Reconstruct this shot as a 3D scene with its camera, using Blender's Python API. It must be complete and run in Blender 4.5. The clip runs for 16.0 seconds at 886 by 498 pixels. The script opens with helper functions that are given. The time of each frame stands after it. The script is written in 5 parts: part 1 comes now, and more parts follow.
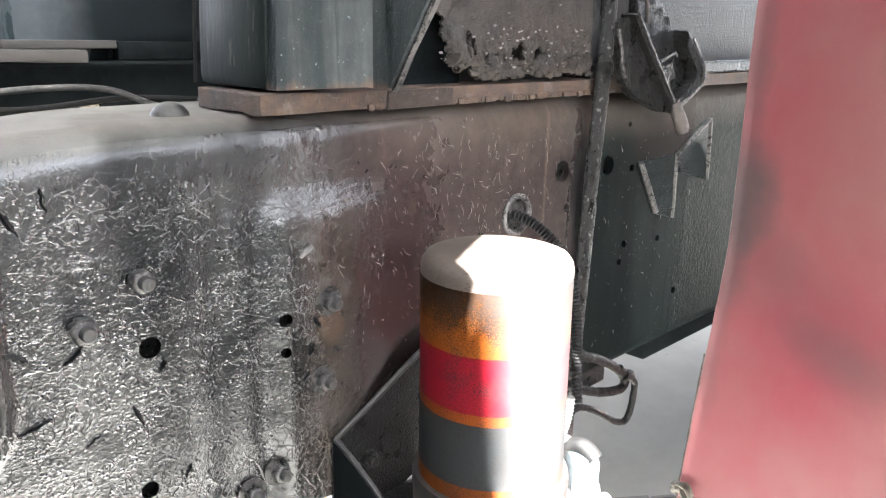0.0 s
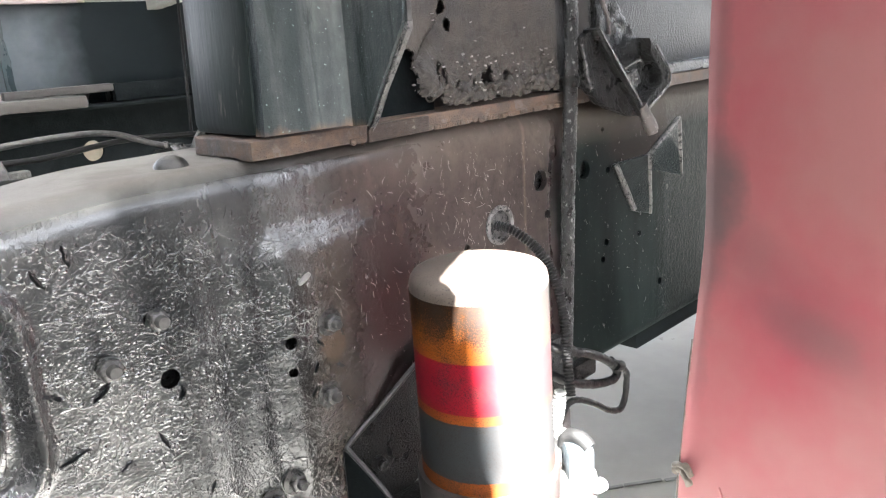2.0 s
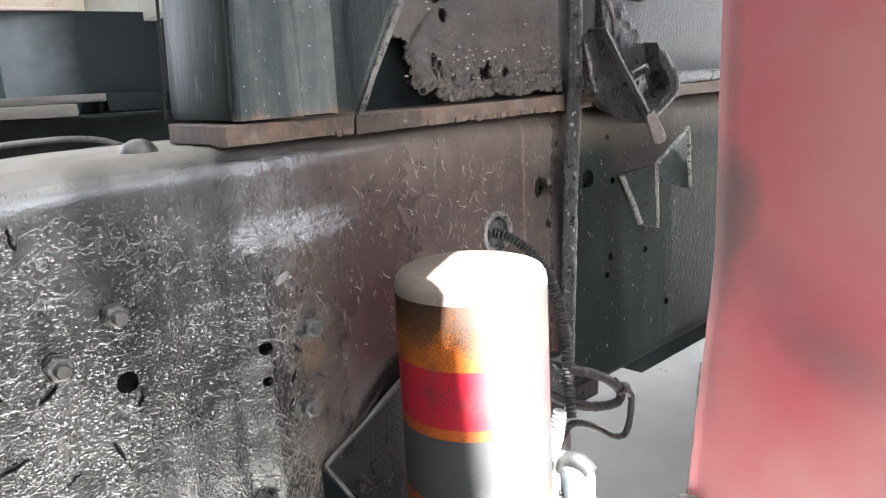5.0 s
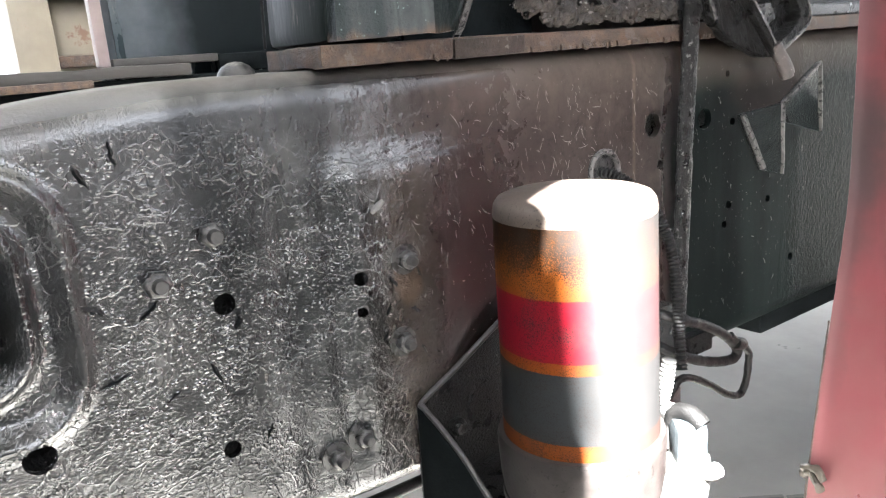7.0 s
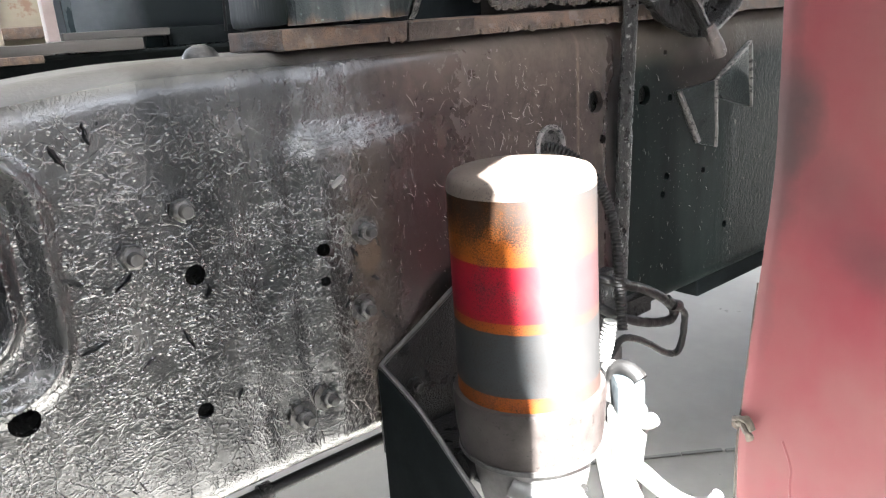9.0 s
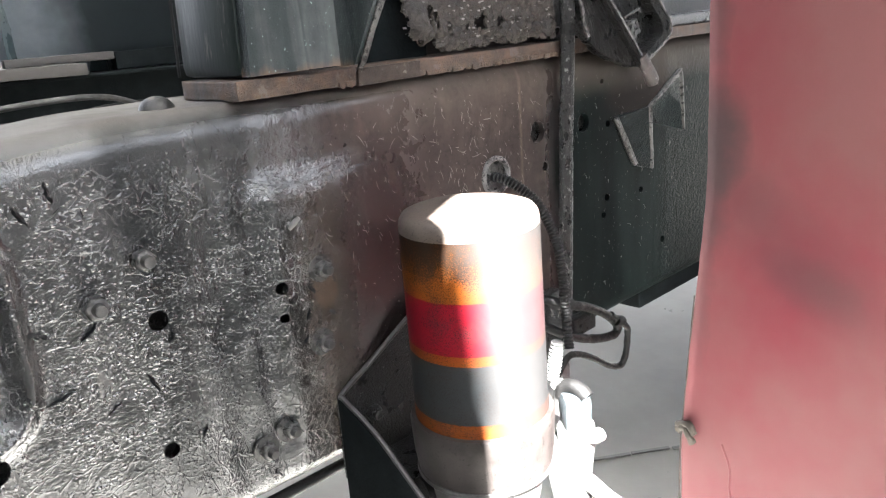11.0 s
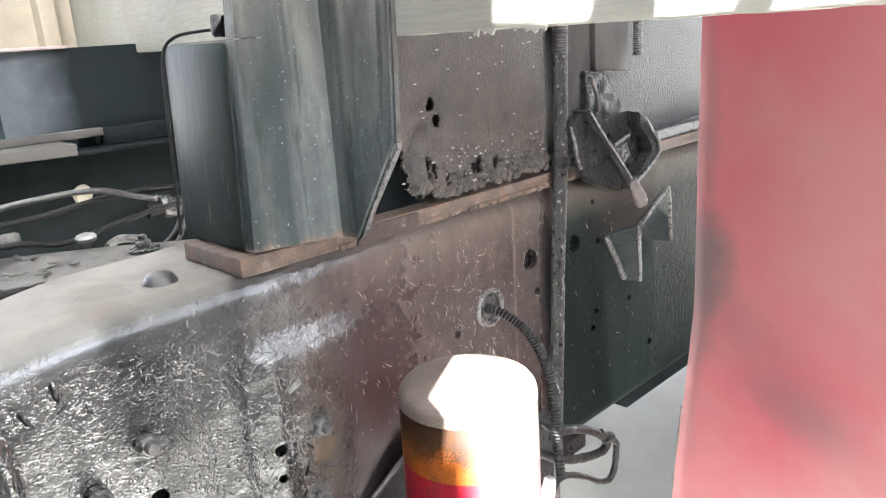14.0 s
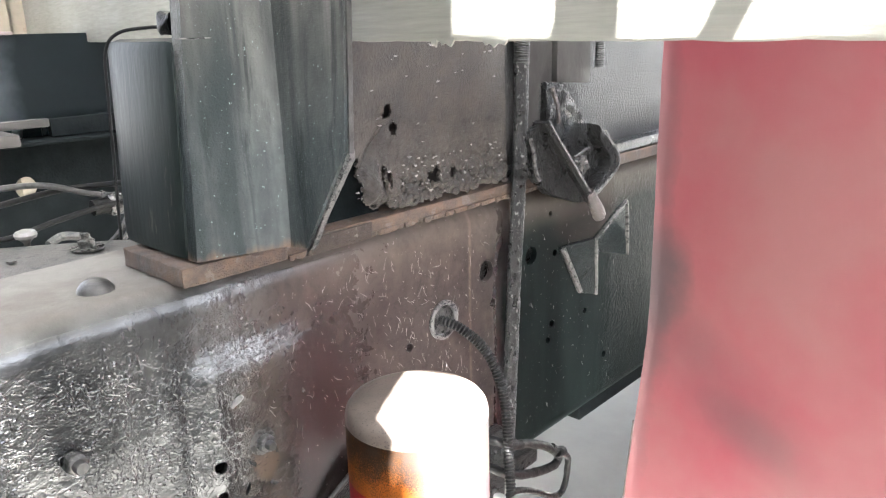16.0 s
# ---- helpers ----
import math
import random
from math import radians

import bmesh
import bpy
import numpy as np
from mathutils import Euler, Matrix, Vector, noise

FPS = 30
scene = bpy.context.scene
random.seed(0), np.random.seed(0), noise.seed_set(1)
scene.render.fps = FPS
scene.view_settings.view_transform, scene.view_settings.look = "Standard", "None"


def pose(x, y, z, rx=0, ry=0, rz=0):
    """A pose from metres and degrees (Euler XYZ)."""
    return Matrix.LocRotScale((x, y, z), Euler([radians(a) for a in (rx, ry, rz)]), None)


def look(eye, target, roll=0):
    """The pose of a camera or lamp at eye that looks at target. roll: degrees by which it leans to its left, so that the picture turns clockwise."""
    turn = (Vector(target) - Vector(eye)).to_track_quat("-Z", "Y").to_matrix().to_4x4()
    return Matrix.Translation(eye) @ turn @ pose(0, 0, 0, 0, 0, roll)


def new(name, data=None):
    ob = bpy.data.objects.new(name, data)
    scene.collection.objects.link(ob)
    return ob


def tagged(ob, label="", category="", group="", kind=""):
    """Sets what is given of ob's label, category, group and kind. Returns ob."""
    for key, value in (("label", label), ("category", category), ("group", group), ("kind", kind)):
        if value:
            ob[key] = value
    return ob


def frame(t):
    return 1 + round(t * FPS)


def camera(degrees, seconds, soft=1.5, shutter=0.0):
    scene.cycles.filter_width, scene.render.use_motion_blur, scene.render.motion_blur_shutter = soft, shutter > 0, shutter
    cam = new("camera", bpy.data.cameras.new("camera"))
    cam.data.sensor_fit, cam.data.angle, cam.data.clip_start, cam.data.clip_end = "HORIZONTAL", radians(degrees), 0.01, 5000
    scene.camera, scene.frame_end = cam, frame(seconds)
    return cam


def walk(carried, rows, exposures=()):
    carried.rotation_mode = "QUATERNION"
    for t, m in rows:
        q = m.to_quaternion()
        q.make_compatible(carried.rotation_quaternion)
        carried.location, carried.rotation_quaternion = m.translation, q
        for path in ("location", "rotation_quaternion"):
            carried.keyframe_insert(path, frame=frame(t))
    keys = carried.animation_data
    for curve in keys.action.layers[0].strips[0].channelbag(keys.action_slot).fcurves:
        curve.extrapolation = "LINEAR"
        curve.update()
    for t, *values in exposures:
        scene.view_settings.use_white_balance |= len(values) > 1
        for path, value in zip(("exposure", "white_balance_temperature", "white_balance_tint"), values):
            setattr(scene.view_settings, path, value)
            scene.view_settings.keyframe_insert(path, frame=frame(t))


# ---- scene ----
cam = camera(61.0, 16.0, 1.2)
PATH = [
    (0, (0.058, -0.525, 1.109), (1.397, 0.858, 0.564), 0.8),
    (0.5, (0.057, -0.532, 1.114), (1.369, 0.868, 0.55), -0.7),
    (1, (0.029, -0.562, 1.128), (1.321, 0.844, 0.534), -2.7),
    (1.5, (0.021, -0.582, 1.137), (1.328, 0.824, 0.576), -3.5),
    (2, (0.037, -0.577, 1.139), (1.361, 0.82, 0.596), -4.0),
    (2.5, (0.039, -0.573, 1.14), (1.383, 0.813, 0.619), -4.4),
    (3, (0.042, -0.568, 1.147), (1.402, 0.809, 0.644), -4.4),
    (3.2, (0.044, -0.572, 1.147), (1.404, 0.811, 0.659), -4.7),
    (5.3, (0.081, -0.538, 1.071), (1.398, 0.901, 0.632), -2.3),
    (5.5, (0.085, -0.524, 1.057), (1.344, 0.964, 0.61), -2.4),
    (6, (0.095, -0.496, 1.053), (1.229, 1.082, 0.58), -3.5),
    (6.5, (0.1, -0.518, 1.045), (1.22, 1.061, 0.543), -4.0),
    (7, (0.09, -0.537, 1.049), (1.202, 1.05, 0.555), -4.4),
    (7.5, (0.087, -0.545, 1.057), (1.212, 1.039, 0.583), -4.8),
    (8, (0.08, -0.557, 1.068), (1.222, 1.01, 0.577), -4.8),
    (8.5, (0.071, -0.565, 1.06), (1.24, 0.958, 0.499), -4.3),
    (10.8, (0.047, -0.589, 1.09), (1.316, 0.845, 0.511), -4.5),
    (11, (0.048, -0.59, 1.1), (1.337, 0.824, 0.517), -4.8),
    (11.5, (0.045, -0.583, 1.128), (1.381, 0.762, 0.492), -6.4),
    (12, (0.045, -0.59, 1.122), (1.419, 0.704, 0.462), -5.9),
    (12.5, (0.056, -0.592, 1.122), (1.48, 0.689, 0.549), -3.8),
    (13, (0.056, -0.576, 1.146), (1.478, 0.719, 0.596), -3.2),
    (13.5, (0.06, -0.576, 1.184), (1.457, 0.756, 0.66), -3.6),
    (14, (0.062, -0.565, 1.238), (1.398, 0.817, 0.682), -3.9),
    (14.5, (0.066, -0.559, 1.275), (1.341, 0.868, 0.69), -3.2),
    (15, (0.061, -0.556, 1.285), (1.324, 0.88, 0.696), -2.6),
    (15.5, (0.065, -0.557, 1.258), (1.369, 0.838, 0.663), -2.0),
    (16, (0.082, -0.554, 1.245), (1.491, 0.75, 0.682), -1.5),
]
LIGHT = [(0.0, 6.3), (1.0, 6.18), (3.0, 6.42), (5.5, 6.3), (7.0, 6.0), (8.5, 5.95), (11.0, 5.95), (12.0, 5.85), (13.0, 6.4), (13.5, 6.65), (14.5, 6.7), (15.0, 6.6), (16.0, 6.6)]
walk(cam, [(t, look(eye, target, roll)) for t, eye, target, roll in PATH], [(t, stops, 6200, 9) for t, stops in LIGHT])

# ---- light ----
SUN = Vector((-0.4411, -0.5526, 0.7071)).normalized()
world = bpy.data.worlds.new("sky")
scene.world = world
world.use_nodes = True
wn = world.node_tree
sky = wn.nodes.new("ShaderNodeTexSky")
sky.sky_type, sky.sun_disc = "NISHITA", False
sky.sun_elevation, sky.sun_rotation = math.asin(SUN.z), math.atan2(SUN.x, SUN.y)
sky.air_density, sky.dust_density, sky.ozone_density = 0.15, 1.5, 0.0
haze = wn.nodes.new("ShaderNodeHueSaturation")
haze.inputs["Saturation"].default_value = 0.22
wn.links.new(sky.outputs[0], haze.inputs["Color"])
wn.links.new(haze.outputs[0], wn.nodes["Background"].inputs[0])
wn.nodes["Background"].inputs[1].default_value = 0.075
sun = new("sun", bpy.data.lights.new("sun", "SUN"))
sun.data.energy, sun.data.angle, sun.data.color = 5.0, radians(0.5), (1.0, 0.97, 0.93)
sun.matrix_world = look(SUN * 10, (0, 0, 0))


# ---- materials ----
def material(name):
    m = bpy.data.materials.new(name)
    m.use_nodes = True
    t = m.node_tree
    return m, t, t.nodes["Principled BSDF"]


def node(t, kind, **values):
    n = t.nodes.new(kind)
    for key, value in values.items():
        n.inputs[key.replace("_", " ")].default_value = value
    return n


def coords(t, stretch=(1, 1, 1)):
    g = t.nodes.new("ShaderNodeTexCoord")
    mp = t.nodes.new("ShaderNodeMapping")
    mp.inputs["Scale"].default_value = stretch
    t.links.new(g.outputs["Object"], mp.inputs["Vector"])
    return mp.outputs[0]


def noise_tex(t, vec, scale, detail=5.0, rough=0.6, warp=0.0):
    n = node(t, "ShaderNodeTexNoise", Scale=scale, Detail=detail, Roughness=rough, Distortion=warp)
    t.links.new(vec, n.inputs["Vector"])
    return n.outputs["Fac"]


def ramp(t, fac, stops):
    """A colour ramp over any span of values; stops outside 0 to 1 are brought into it first."""
    lo, hi = stops[0][0], stops[-1][0]
    if lo < 0 or hi > 1:
        span = node(t, "ShaderNodeMapRange", From_Min=lo, From_Max=hi)
        t.links.new(fac, span.inputs["Value"])
        fac, stops = span.outputs["Result"], [((p - lo) / (hi - lo), c) for p, c in stops]
    r = t.nodes.new("ShaderNodeValToRGB")
    e = r.color_ramp.elements
    while len(e) < len(stops):
        e.new(0.5)
    for k, (p, c) in zip(e, stops):
        k.position = p
        k.color = (*c, 1) if isinstance(c, tuple) else (c, c, c, 1)
    t.links.new(fac, r.inputs[0])
    return r.outputs[0]


def mix(t, fac, a, b, kind="MIX"):
    n = t.nodes.new("ShaderNodeMix")
    n.data_type, n.blend_type = "RGBA", kind
    for value, i in ((fac, 0), (a, 6), (b, 7)):
        if isinstance(value, (int, float)):
            n.inputs[i].default_value = value if i == 0 else (value, value, value, 1)
        elif isinstance(value, tuple):
            n.inputs[i].default_value = (*value, 1)
        else:
            t.links.new(value, n.inputs[i])
    return n.outputs[2]


def sums(t, op, a, b=0.0, clamp=False):
    n = t.nodes.new("ShaderNodeMath")
    n.operation, n.use_clamp = op, clamp
    for i, v in enumerate((a, b)):
        if isinstance(v, (int, float)):
            n.inputs[i].default_value = v
        else:
            t.links.new(v, n.inputs[i])
    return n.outputs[0]


def bumped(t, bsdf, height, strength, distance, below=None):
    b = node(t, "ShaderNodeBump", Strength=strength, Distance=distance)
    t.links.new(height, b.inputs["Height"])
    if below:
        t.links.new(below, b.inputs["Normal"])
    t.links.new(b.outputs[0], bsdf.inputs["Normal"])
    return b.outputs[0]


def cracks(t, vec, scale, warp, thin=0.05):
    """Thin lines between warped cells: 1 on the line, 0 away from it."""
    w = node(t, "ShaderNodeTexNoise", Scale=scale * 0.7, Detail=3.0)
    t.links.new(vec, w.inputs["Vector"])
    off = t.nodes.new("ShaderNodeVectorMath")
    off.operation = "MULTIPLY_ADD"
    t.links.new(w.outputs["Color"], off.inputs[0])
    off.inputs[1].default_value = (warp, warp, warp)
    t.links.new(vec, off.inputs[2])
    v = node(t, "ShaderNodeTexVoronoi", Scale=scale)
    v.feature = "DISTANCE_TO_EDGE"
    t.links.new(off.outputs[0], v.inputs["Vector"])
    return ramp(t, v.outputs["Distance"], [(0.0, 1.0), (thin, 0.0)])


def plain(name, low, high, rough=0.5, metal=0.0, scale=30, bump=0.1, depth=0.001, spots=None, stretch=(1, 1, 1), coat=0.0, spec=0.5):
    """Colour that wanders between two tones at two scales, with fine relief and, where given, spots of another tone."""
    m, t, b = material(name)
    vec = coords(t, stretch)
    big, fine = noise_tex(t, vec, scale), noise_tex(t, vec, scale * 7, 4)
    tone = mix(t, ramp(t, big, [(0.3, 0.0), (0.7, 1.0)]), low, high)
    tone = mix(t, 0.25, tone, mix(t, fine, low, high))
    if spots:
        tone = mix(t, ramp(t, noise_tex(t, vec, scale * spots[2], 6, 0.7), [(spots[1], 0.0), (spots[1] + 0.05, 1.0)]), tone, spots[0])
    t.links.new(tone, b.inputs["Base Color"])
    t.links.new(sums(t, "ADD", sums(t, "MULTIPLY", big, 0.3), rough - 0.15, True), b.inputs["Roughness"])
    b.inputs["Metallic"].default_value, b.inputs["Coat Weight"].default_value, b.inputs["Specular IOR Level"].default_value = metal, coat, spec
    b.inputs["Coat Roughness"].default_value = 0.55
    bumped(t, b, fine, bump, depth)
    return m


def rail_paint():
    """Thick glossy black paint, crazed and beaded, over brown rust and dust."""
    m, t, b = material("rail_paint")
    vec = coords(t)
    g = t.nodes.new("ShaderNodeNewGeometry")
    sep = t.nodes.new("ShaderNodeSeparateXYZ")
    t.links.new(vec, sep.inputs[0])
    up = t.nodes.new("ShaderNodeSeparateXYZ")
    t.links.new(g.outputs["Normal"], up.inputs[0])
    x, z = sep.outputs[0], sep.outputs[2]

    def mul(*values):
        out = values[0]
        for v in values[1:]:
            out = sums(t, "MULTIPLY", out, v)
        return out

    def add(*values):
        out = values[0]
        for v in values[1:]:
            out = sums(t, "ADD", out, v)
        return out

    def less(v):
        return sums(t, "SUBTRACT", 1.0, v, True)

    def creases(scale, warp, thin, vector):
        """Meandering raised lines where a warped noise crosses its middle."""
        n = sums(t, "ABSOLUTE", sums(t, "SUBTRACT", noise_tex(t, vector, scale, 3, 0.55, warp), 0.5))
        return ramp(t, n, [(0.0, 1.0), (thin, 0.0)])

    def web_spot(cx, cz, rx, rz, rough=0.5):
        """A patch of its own shape on the web: 1 inside, 0 outside, with a ragged edge."""
        q = add(sums(t, "POWER", sums(t, "DIVIDE", sums(t, "SUBTRACT", x, cx), rx), 2.0), sums(t, "POWER", sums(t, "DIVIDE", sums(t, "SUBTRACT", z, cz), rz), 2.0))
        return ramp(t, add(q, mul(sums(t, "SUBTRACT", mid, 0.5), rough * 2)), [(0.6, 1.0), (1.2, 0.0)])

    patch, mid, fine = noise_tex(t, vec, 9, 5), noise_tex(t, vec, 60, 6, 0.65, 0.4), noise_tex(t, vec, 520, 3)
    tall = noise_tex(t, coords(t, (1, 1, 0.14)), 26, 4, 0.55)
    wander = add(x, mul(sums(t, "SUBTRACT", tall, 0.5), 0.07), mul(sums(t, "SUBTRACT", mid, 0.5), 0.012))
    brown = mul(ramp(t, wander, [(0.385, 0.0), (0.495, 1.0)]), ramp(t, wander, [(0.765, 1.0), (0.79, 0.0)]))
    green = ramp(t, wander, [(0.775, 0.0), (0.80, 1.0)])
    # dark upright bands, painted in for what the glossy web reflects
    band = ramp(t, add(noise_tex(t, coords(t, (1, 1, 0.10)), 13, 3), mul(sums(t, "SUBTRACT", patch, 0.5), 0.45)), [(0.44, 0.0), (0.60, 1.0)])
    black = mix(t, ramp(t, noise_tex(t, coords(t, (1, 1, 0.5)), 17, 5), [(0.36, 0.0), (0.66, 1.0)]), (0.007, 0.0075, 0.008), (0.034, 0.033, 0.032))
    black = mix(t, mul(band, 0.6), black, (0.004, 0.0046, 0.005))
    rust = mix(t, ramp(t, tall, [(0.33, 0.0), (0.70, 1.0)]), (0.017, 0.0140, 0.0128), (0.034, 0.0275, 0.0245))
    rust = mix(t, ramp(t, mid, [(0.40, 0.0), (0.75, 0.5)]), rust, (0.032, 0.024, 0.021))
    rust = mix(t, ramp(t, noise_tex(t, vec, 95, 5, 0.7, 0.6), [(0.50, 0.0), (0.66, 0.7)]), rust, (0.009, 0.0072, 0.0068))
    rust = mix(t, ramp(t, noise_tex(t, coords(t, (1, 1, 0.7)), 34, 4, 0.6), [(0.52, 0.0), (0.68, 0.55)]), rust, (0.058, 0.046, 0.038))
    tone = mix(t, brown, black, rust)
    tone = mix(t, mul(ramp(t, wander, [(0.365, 0.0), (0.405, 1.0)]), ramp(t, wander, [(0.425, 1.0), (0.48, 0.0)]), ramp(t, z, [(0.955, 1.0), (0.975, 0.0)]), 0.55), tone, mix(t, tall, (0.006, 0.0048, 0.0042), (0.060, 0.043, 0.031)))
    # darker, redder stretch low on the web behind the canister
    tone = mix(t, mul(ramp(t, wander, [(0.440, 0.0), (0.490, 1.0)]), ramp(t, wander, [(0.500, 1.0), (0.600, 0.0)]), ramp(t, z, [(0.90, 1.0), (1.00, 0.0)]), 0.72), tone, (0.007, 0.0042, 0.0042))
    tone = mix(t, green, tone, mix(t, ramp(t, tall, [(0.36, 0.0), (0.66, 1.0)]), (0.0015, 0.0024, 0.0024), (0.0058, 0.0086, 0.0080)))
    tone = mix(t, mul(web_spot(0.420, 0.866, 0.015, 0.022, 0.9), 0.8), tone, mix(t, mid, (0.024, 0.016, 0.011), (0.095, 0.068, 0.046)))
    # shade behind the torn bracket, painted in as a soft brown patch
    tone = mix(t, mul(web_spot(0.985, 0.982, 0.085, 0.034, 0.25), 0.9), tone, (0.012, 0.0088, 0.0078))
    seam = mul(ramp(t, sums(t, "ABSOLUTE", sums(t, "SUBTRACT", add(x, mul(sums(t, "SUBTRACT", patch, 0.5), 0.004)), 0.7265)), [(0.0008, 1.0), (0.0022, 0.0)]), ramp(t, mid, [(0.35, 0.2), (0.6, 0.7)]))
    tone = mix(t, seam, tone, (0.10, 0.078, 0.060))
    dust = mul(ramp(t, up.outputs[2], [(0.55, 0.0), (0.96, 1.0)]), ramp(t, z, [(0.990, 0.0), (1.005, 1.0)]))
    high = ramp(t, add(z, mul(patch, 0.03)), [(0.998, 0.0), (1.068, 1.0)])
    tone = mix(t, mul(high, sums(t, "ADD", mul(brown, ramp(t, x, [(0.45, 0.25), (0.56, 0.85)])), green, True), 0.72), tone, mix(t, mid, (0.072, 0.058, 0.046), (0.125, 0.105, 0.086)))
    tone = mix(t, dust, tone, mix(t, mid, (0.054, 0.048, 0.0415), (0.110, 0.099, 0.086)))
    web = less(dust)
    left = mul(ramp(t, wander, [(0.40, 1.0), (0.50, 0.14)]), less(green))
    low = ramp(t, add(z, mul(patch, 0.12)), [(0.79, 1.0), (0.88, 0.0)])
    where = ramp(t, noise_tex(t, vec, 19, 3), [(0.46, 0.0), (0.58, 1.0)])
    there = ramp(t, noise_tex(t, coords(t, (1, 3, 1.3)), 23, 3), [(0.48, 0.0), (0.60, 1.0)])
    net = mul(sums(t, "MAXIMUM", cracks(t, vec, 46, 0.018, 0.035), mul(cracks(t, vec, 95, 0.010, 0.05), there)), low, ramp(t, mid, [(0.36, 0.15), (0.55, 1.0)]))
    line = sums(t, "MAXIMUM", mul(cracks(t, coords(t, (0.85, 1, 1)), 50, 0.03, 0.022), where, 0.8), mul(cracks(t, coords(t, (1, 1, 0.7)), 95, 0.016, 0.04), there))
    line = sums(t, "MAXIMUM", line, mul(creases(60, 0.8, 0.010, vec), where, 0.7))
    crown = ramp(t, add(z, mul(patch, 0.02)), [(1.014, 1.0), (1.032, 0.0)])
    line = mul(sums(t, "MAXIMUM", line, net), left, web, crown)
    drops = node(t, "ShaderNodeTexVoronoi", Scale=230.0)
    t.links.new(coords(t, (0.7, 1, 1)), drops.inputs["Vector"])
    beads = mul(ramp(t, drops.outputs["Distance"], [(0.10, 1.0), (0.36, 0.0)]), ramp(t, noise_tex(t, vec, 55, 2), [(0.46, 0.0), (0.58, 1.0)]))
    dots = node(t, "ShaderNodeTexVoronoi", Scale=400.0)
    t.links.new(coords(t, (0.5, 1, 1)), dots.inputs["Vector"])
    glint = mul(ramp(t, dots.outputs["Distance"], [(0.06, 1.0), (0.30, 0.0)]), ramp(t, noise_tex(t, coords(t, (1, 1, 0.4)), 30, 3), [(0.42, 0.15), (0.56, 1.0)]))
    pits = mul(ramp(t, noise_tex(t, coords(t, (1, 1, 0.5)), 300, 2, 0.5, 0.8), [(0.70, 0.0), (0.73, 1.0)]), web, add(0.15, mul(brown, 0.5), mul(green, 0.3)))
    tone = mix(t, pits, tone, (0.20, 0.18, 0.175))
    # raised lines tinted paler for the glints along them
    tone = mix(t, mul(line, 0.16), tone, (0.11, 0.105, 0.10))
    t.links.new(tone, b.inputs["Base Color"])
    ledge = mul(ramp(t, z, [(0.955, 0.0), (0.965, 1.0)]), ramp(t, z, [(0.980, 1.0), (0.988, 0.0)]), ramp(t, x, [(0.36, 0.0), (0.375, 1.0)]), ramp(t, x, [(0.47, 1.0), (0.51, 0.0)]))
    roll = ramp(t, add(z, mul(patch, 0.012)), [(1.008, 0.0), (1.022, 1.0)])
    r = mix(t, patch, 0.10, 0.22)
    r = mix(t, brown, r, mix(t, mid, 0.24, 0.42))
    r = mix(t, mul(ramp(t, wander, [(0.43, 0.0), (0.48, 1.0)]), ramp(t, wander, [(0.50, 1.0), (0.62, 0.0)])), r, mix(t, mid, 0.16, 0.30))
    r = mix(t, ledge, r, mix(t, mid, 0.14, 0.30))
    r = mix(t, mul(roll, ramp(t, x, [(0.40, 1.0), (0.46, 0.0)])), r, 0.27)
    r = mix(t, green, r, 0.46)
    r = mix(t, dust, r, 0.8)
    t.links.new(r, b.inputs["Roughness"])
    gloss = mix(t, band, 1.0, 0.45)
    gloss = mix(t, mul(brown, less(mul(ledge, 0.9))), gloss, mix(t, mid, 0.14, 0.36))
    gloss = mix(t, mul(ramp(t, wander, [(0.43, 0.0), (0.48, 1.0)]), ramp(t, wander, [(0.50, 1.0), (0.62, 0.0)])), gloss, 0.6)
    t.links.new(mix(t, green, gloss, 0.05), b.inputs["Specular IOR Level"])
    h = add(mul(line, 0.17), mul(noise_tex(t, vec, 420, 2, 0.5, 0.5), left, 0.10))
    h = add(h, mul(noise_tex(t, vec, 26, 2, 0.5, 0.5), add(left, 0.08), 0.16))
    h = add(h, mul(noise_tex(t, coords(t, (0.8, 1, 1)), 115, 3, 0.55, 0.9), add(mul(left, 0.11), mul(ledge, 0.05))), mul(noise_tex(t, coords(t, (0.6, 1, 2.2)), 60, 3, 0.5, 1.2), ledge, 1.5))
    h = add(h, mul(noise_tex(t, coords(t, (1, 1, 0.6)), 250, 3, 0.6, 1.0), add(mul(left, ramp(t, noise_tex(t, coords(t, (1, 1, 0.4)), 15, 3), [(0.40, 0.18), (0.62, 0.34)])), mul(brown, 0.035))))
    h = add(h, mul(noise_tex(t, vec, 170, 4, 0.65, 1.2), ramp(t, x, [(0.375, 0.0), (0.39, 1.0)]), ramp(t, x, [(0.43, 1.0), (0.47, 0.0)]), ramp(t, noise_tex(t, vec, 28, 3), [(0.46, 0.0), (0.56, 0.6)])))
    h = add(h, mul(noise_tex(t, vec, 150, 4, 0.6, 1.0), ramp(t, wander, [(1.02, 0.0), (1.06, 0.8)])))
    h = add(h, mul(beads, left, crown, 0.36), mul(glint, left, crown, 0.28), mul(pits, 0.12), mul(fine, 0.05))
    bumped(t, b, h, 1.0, 0.0018)
    return m


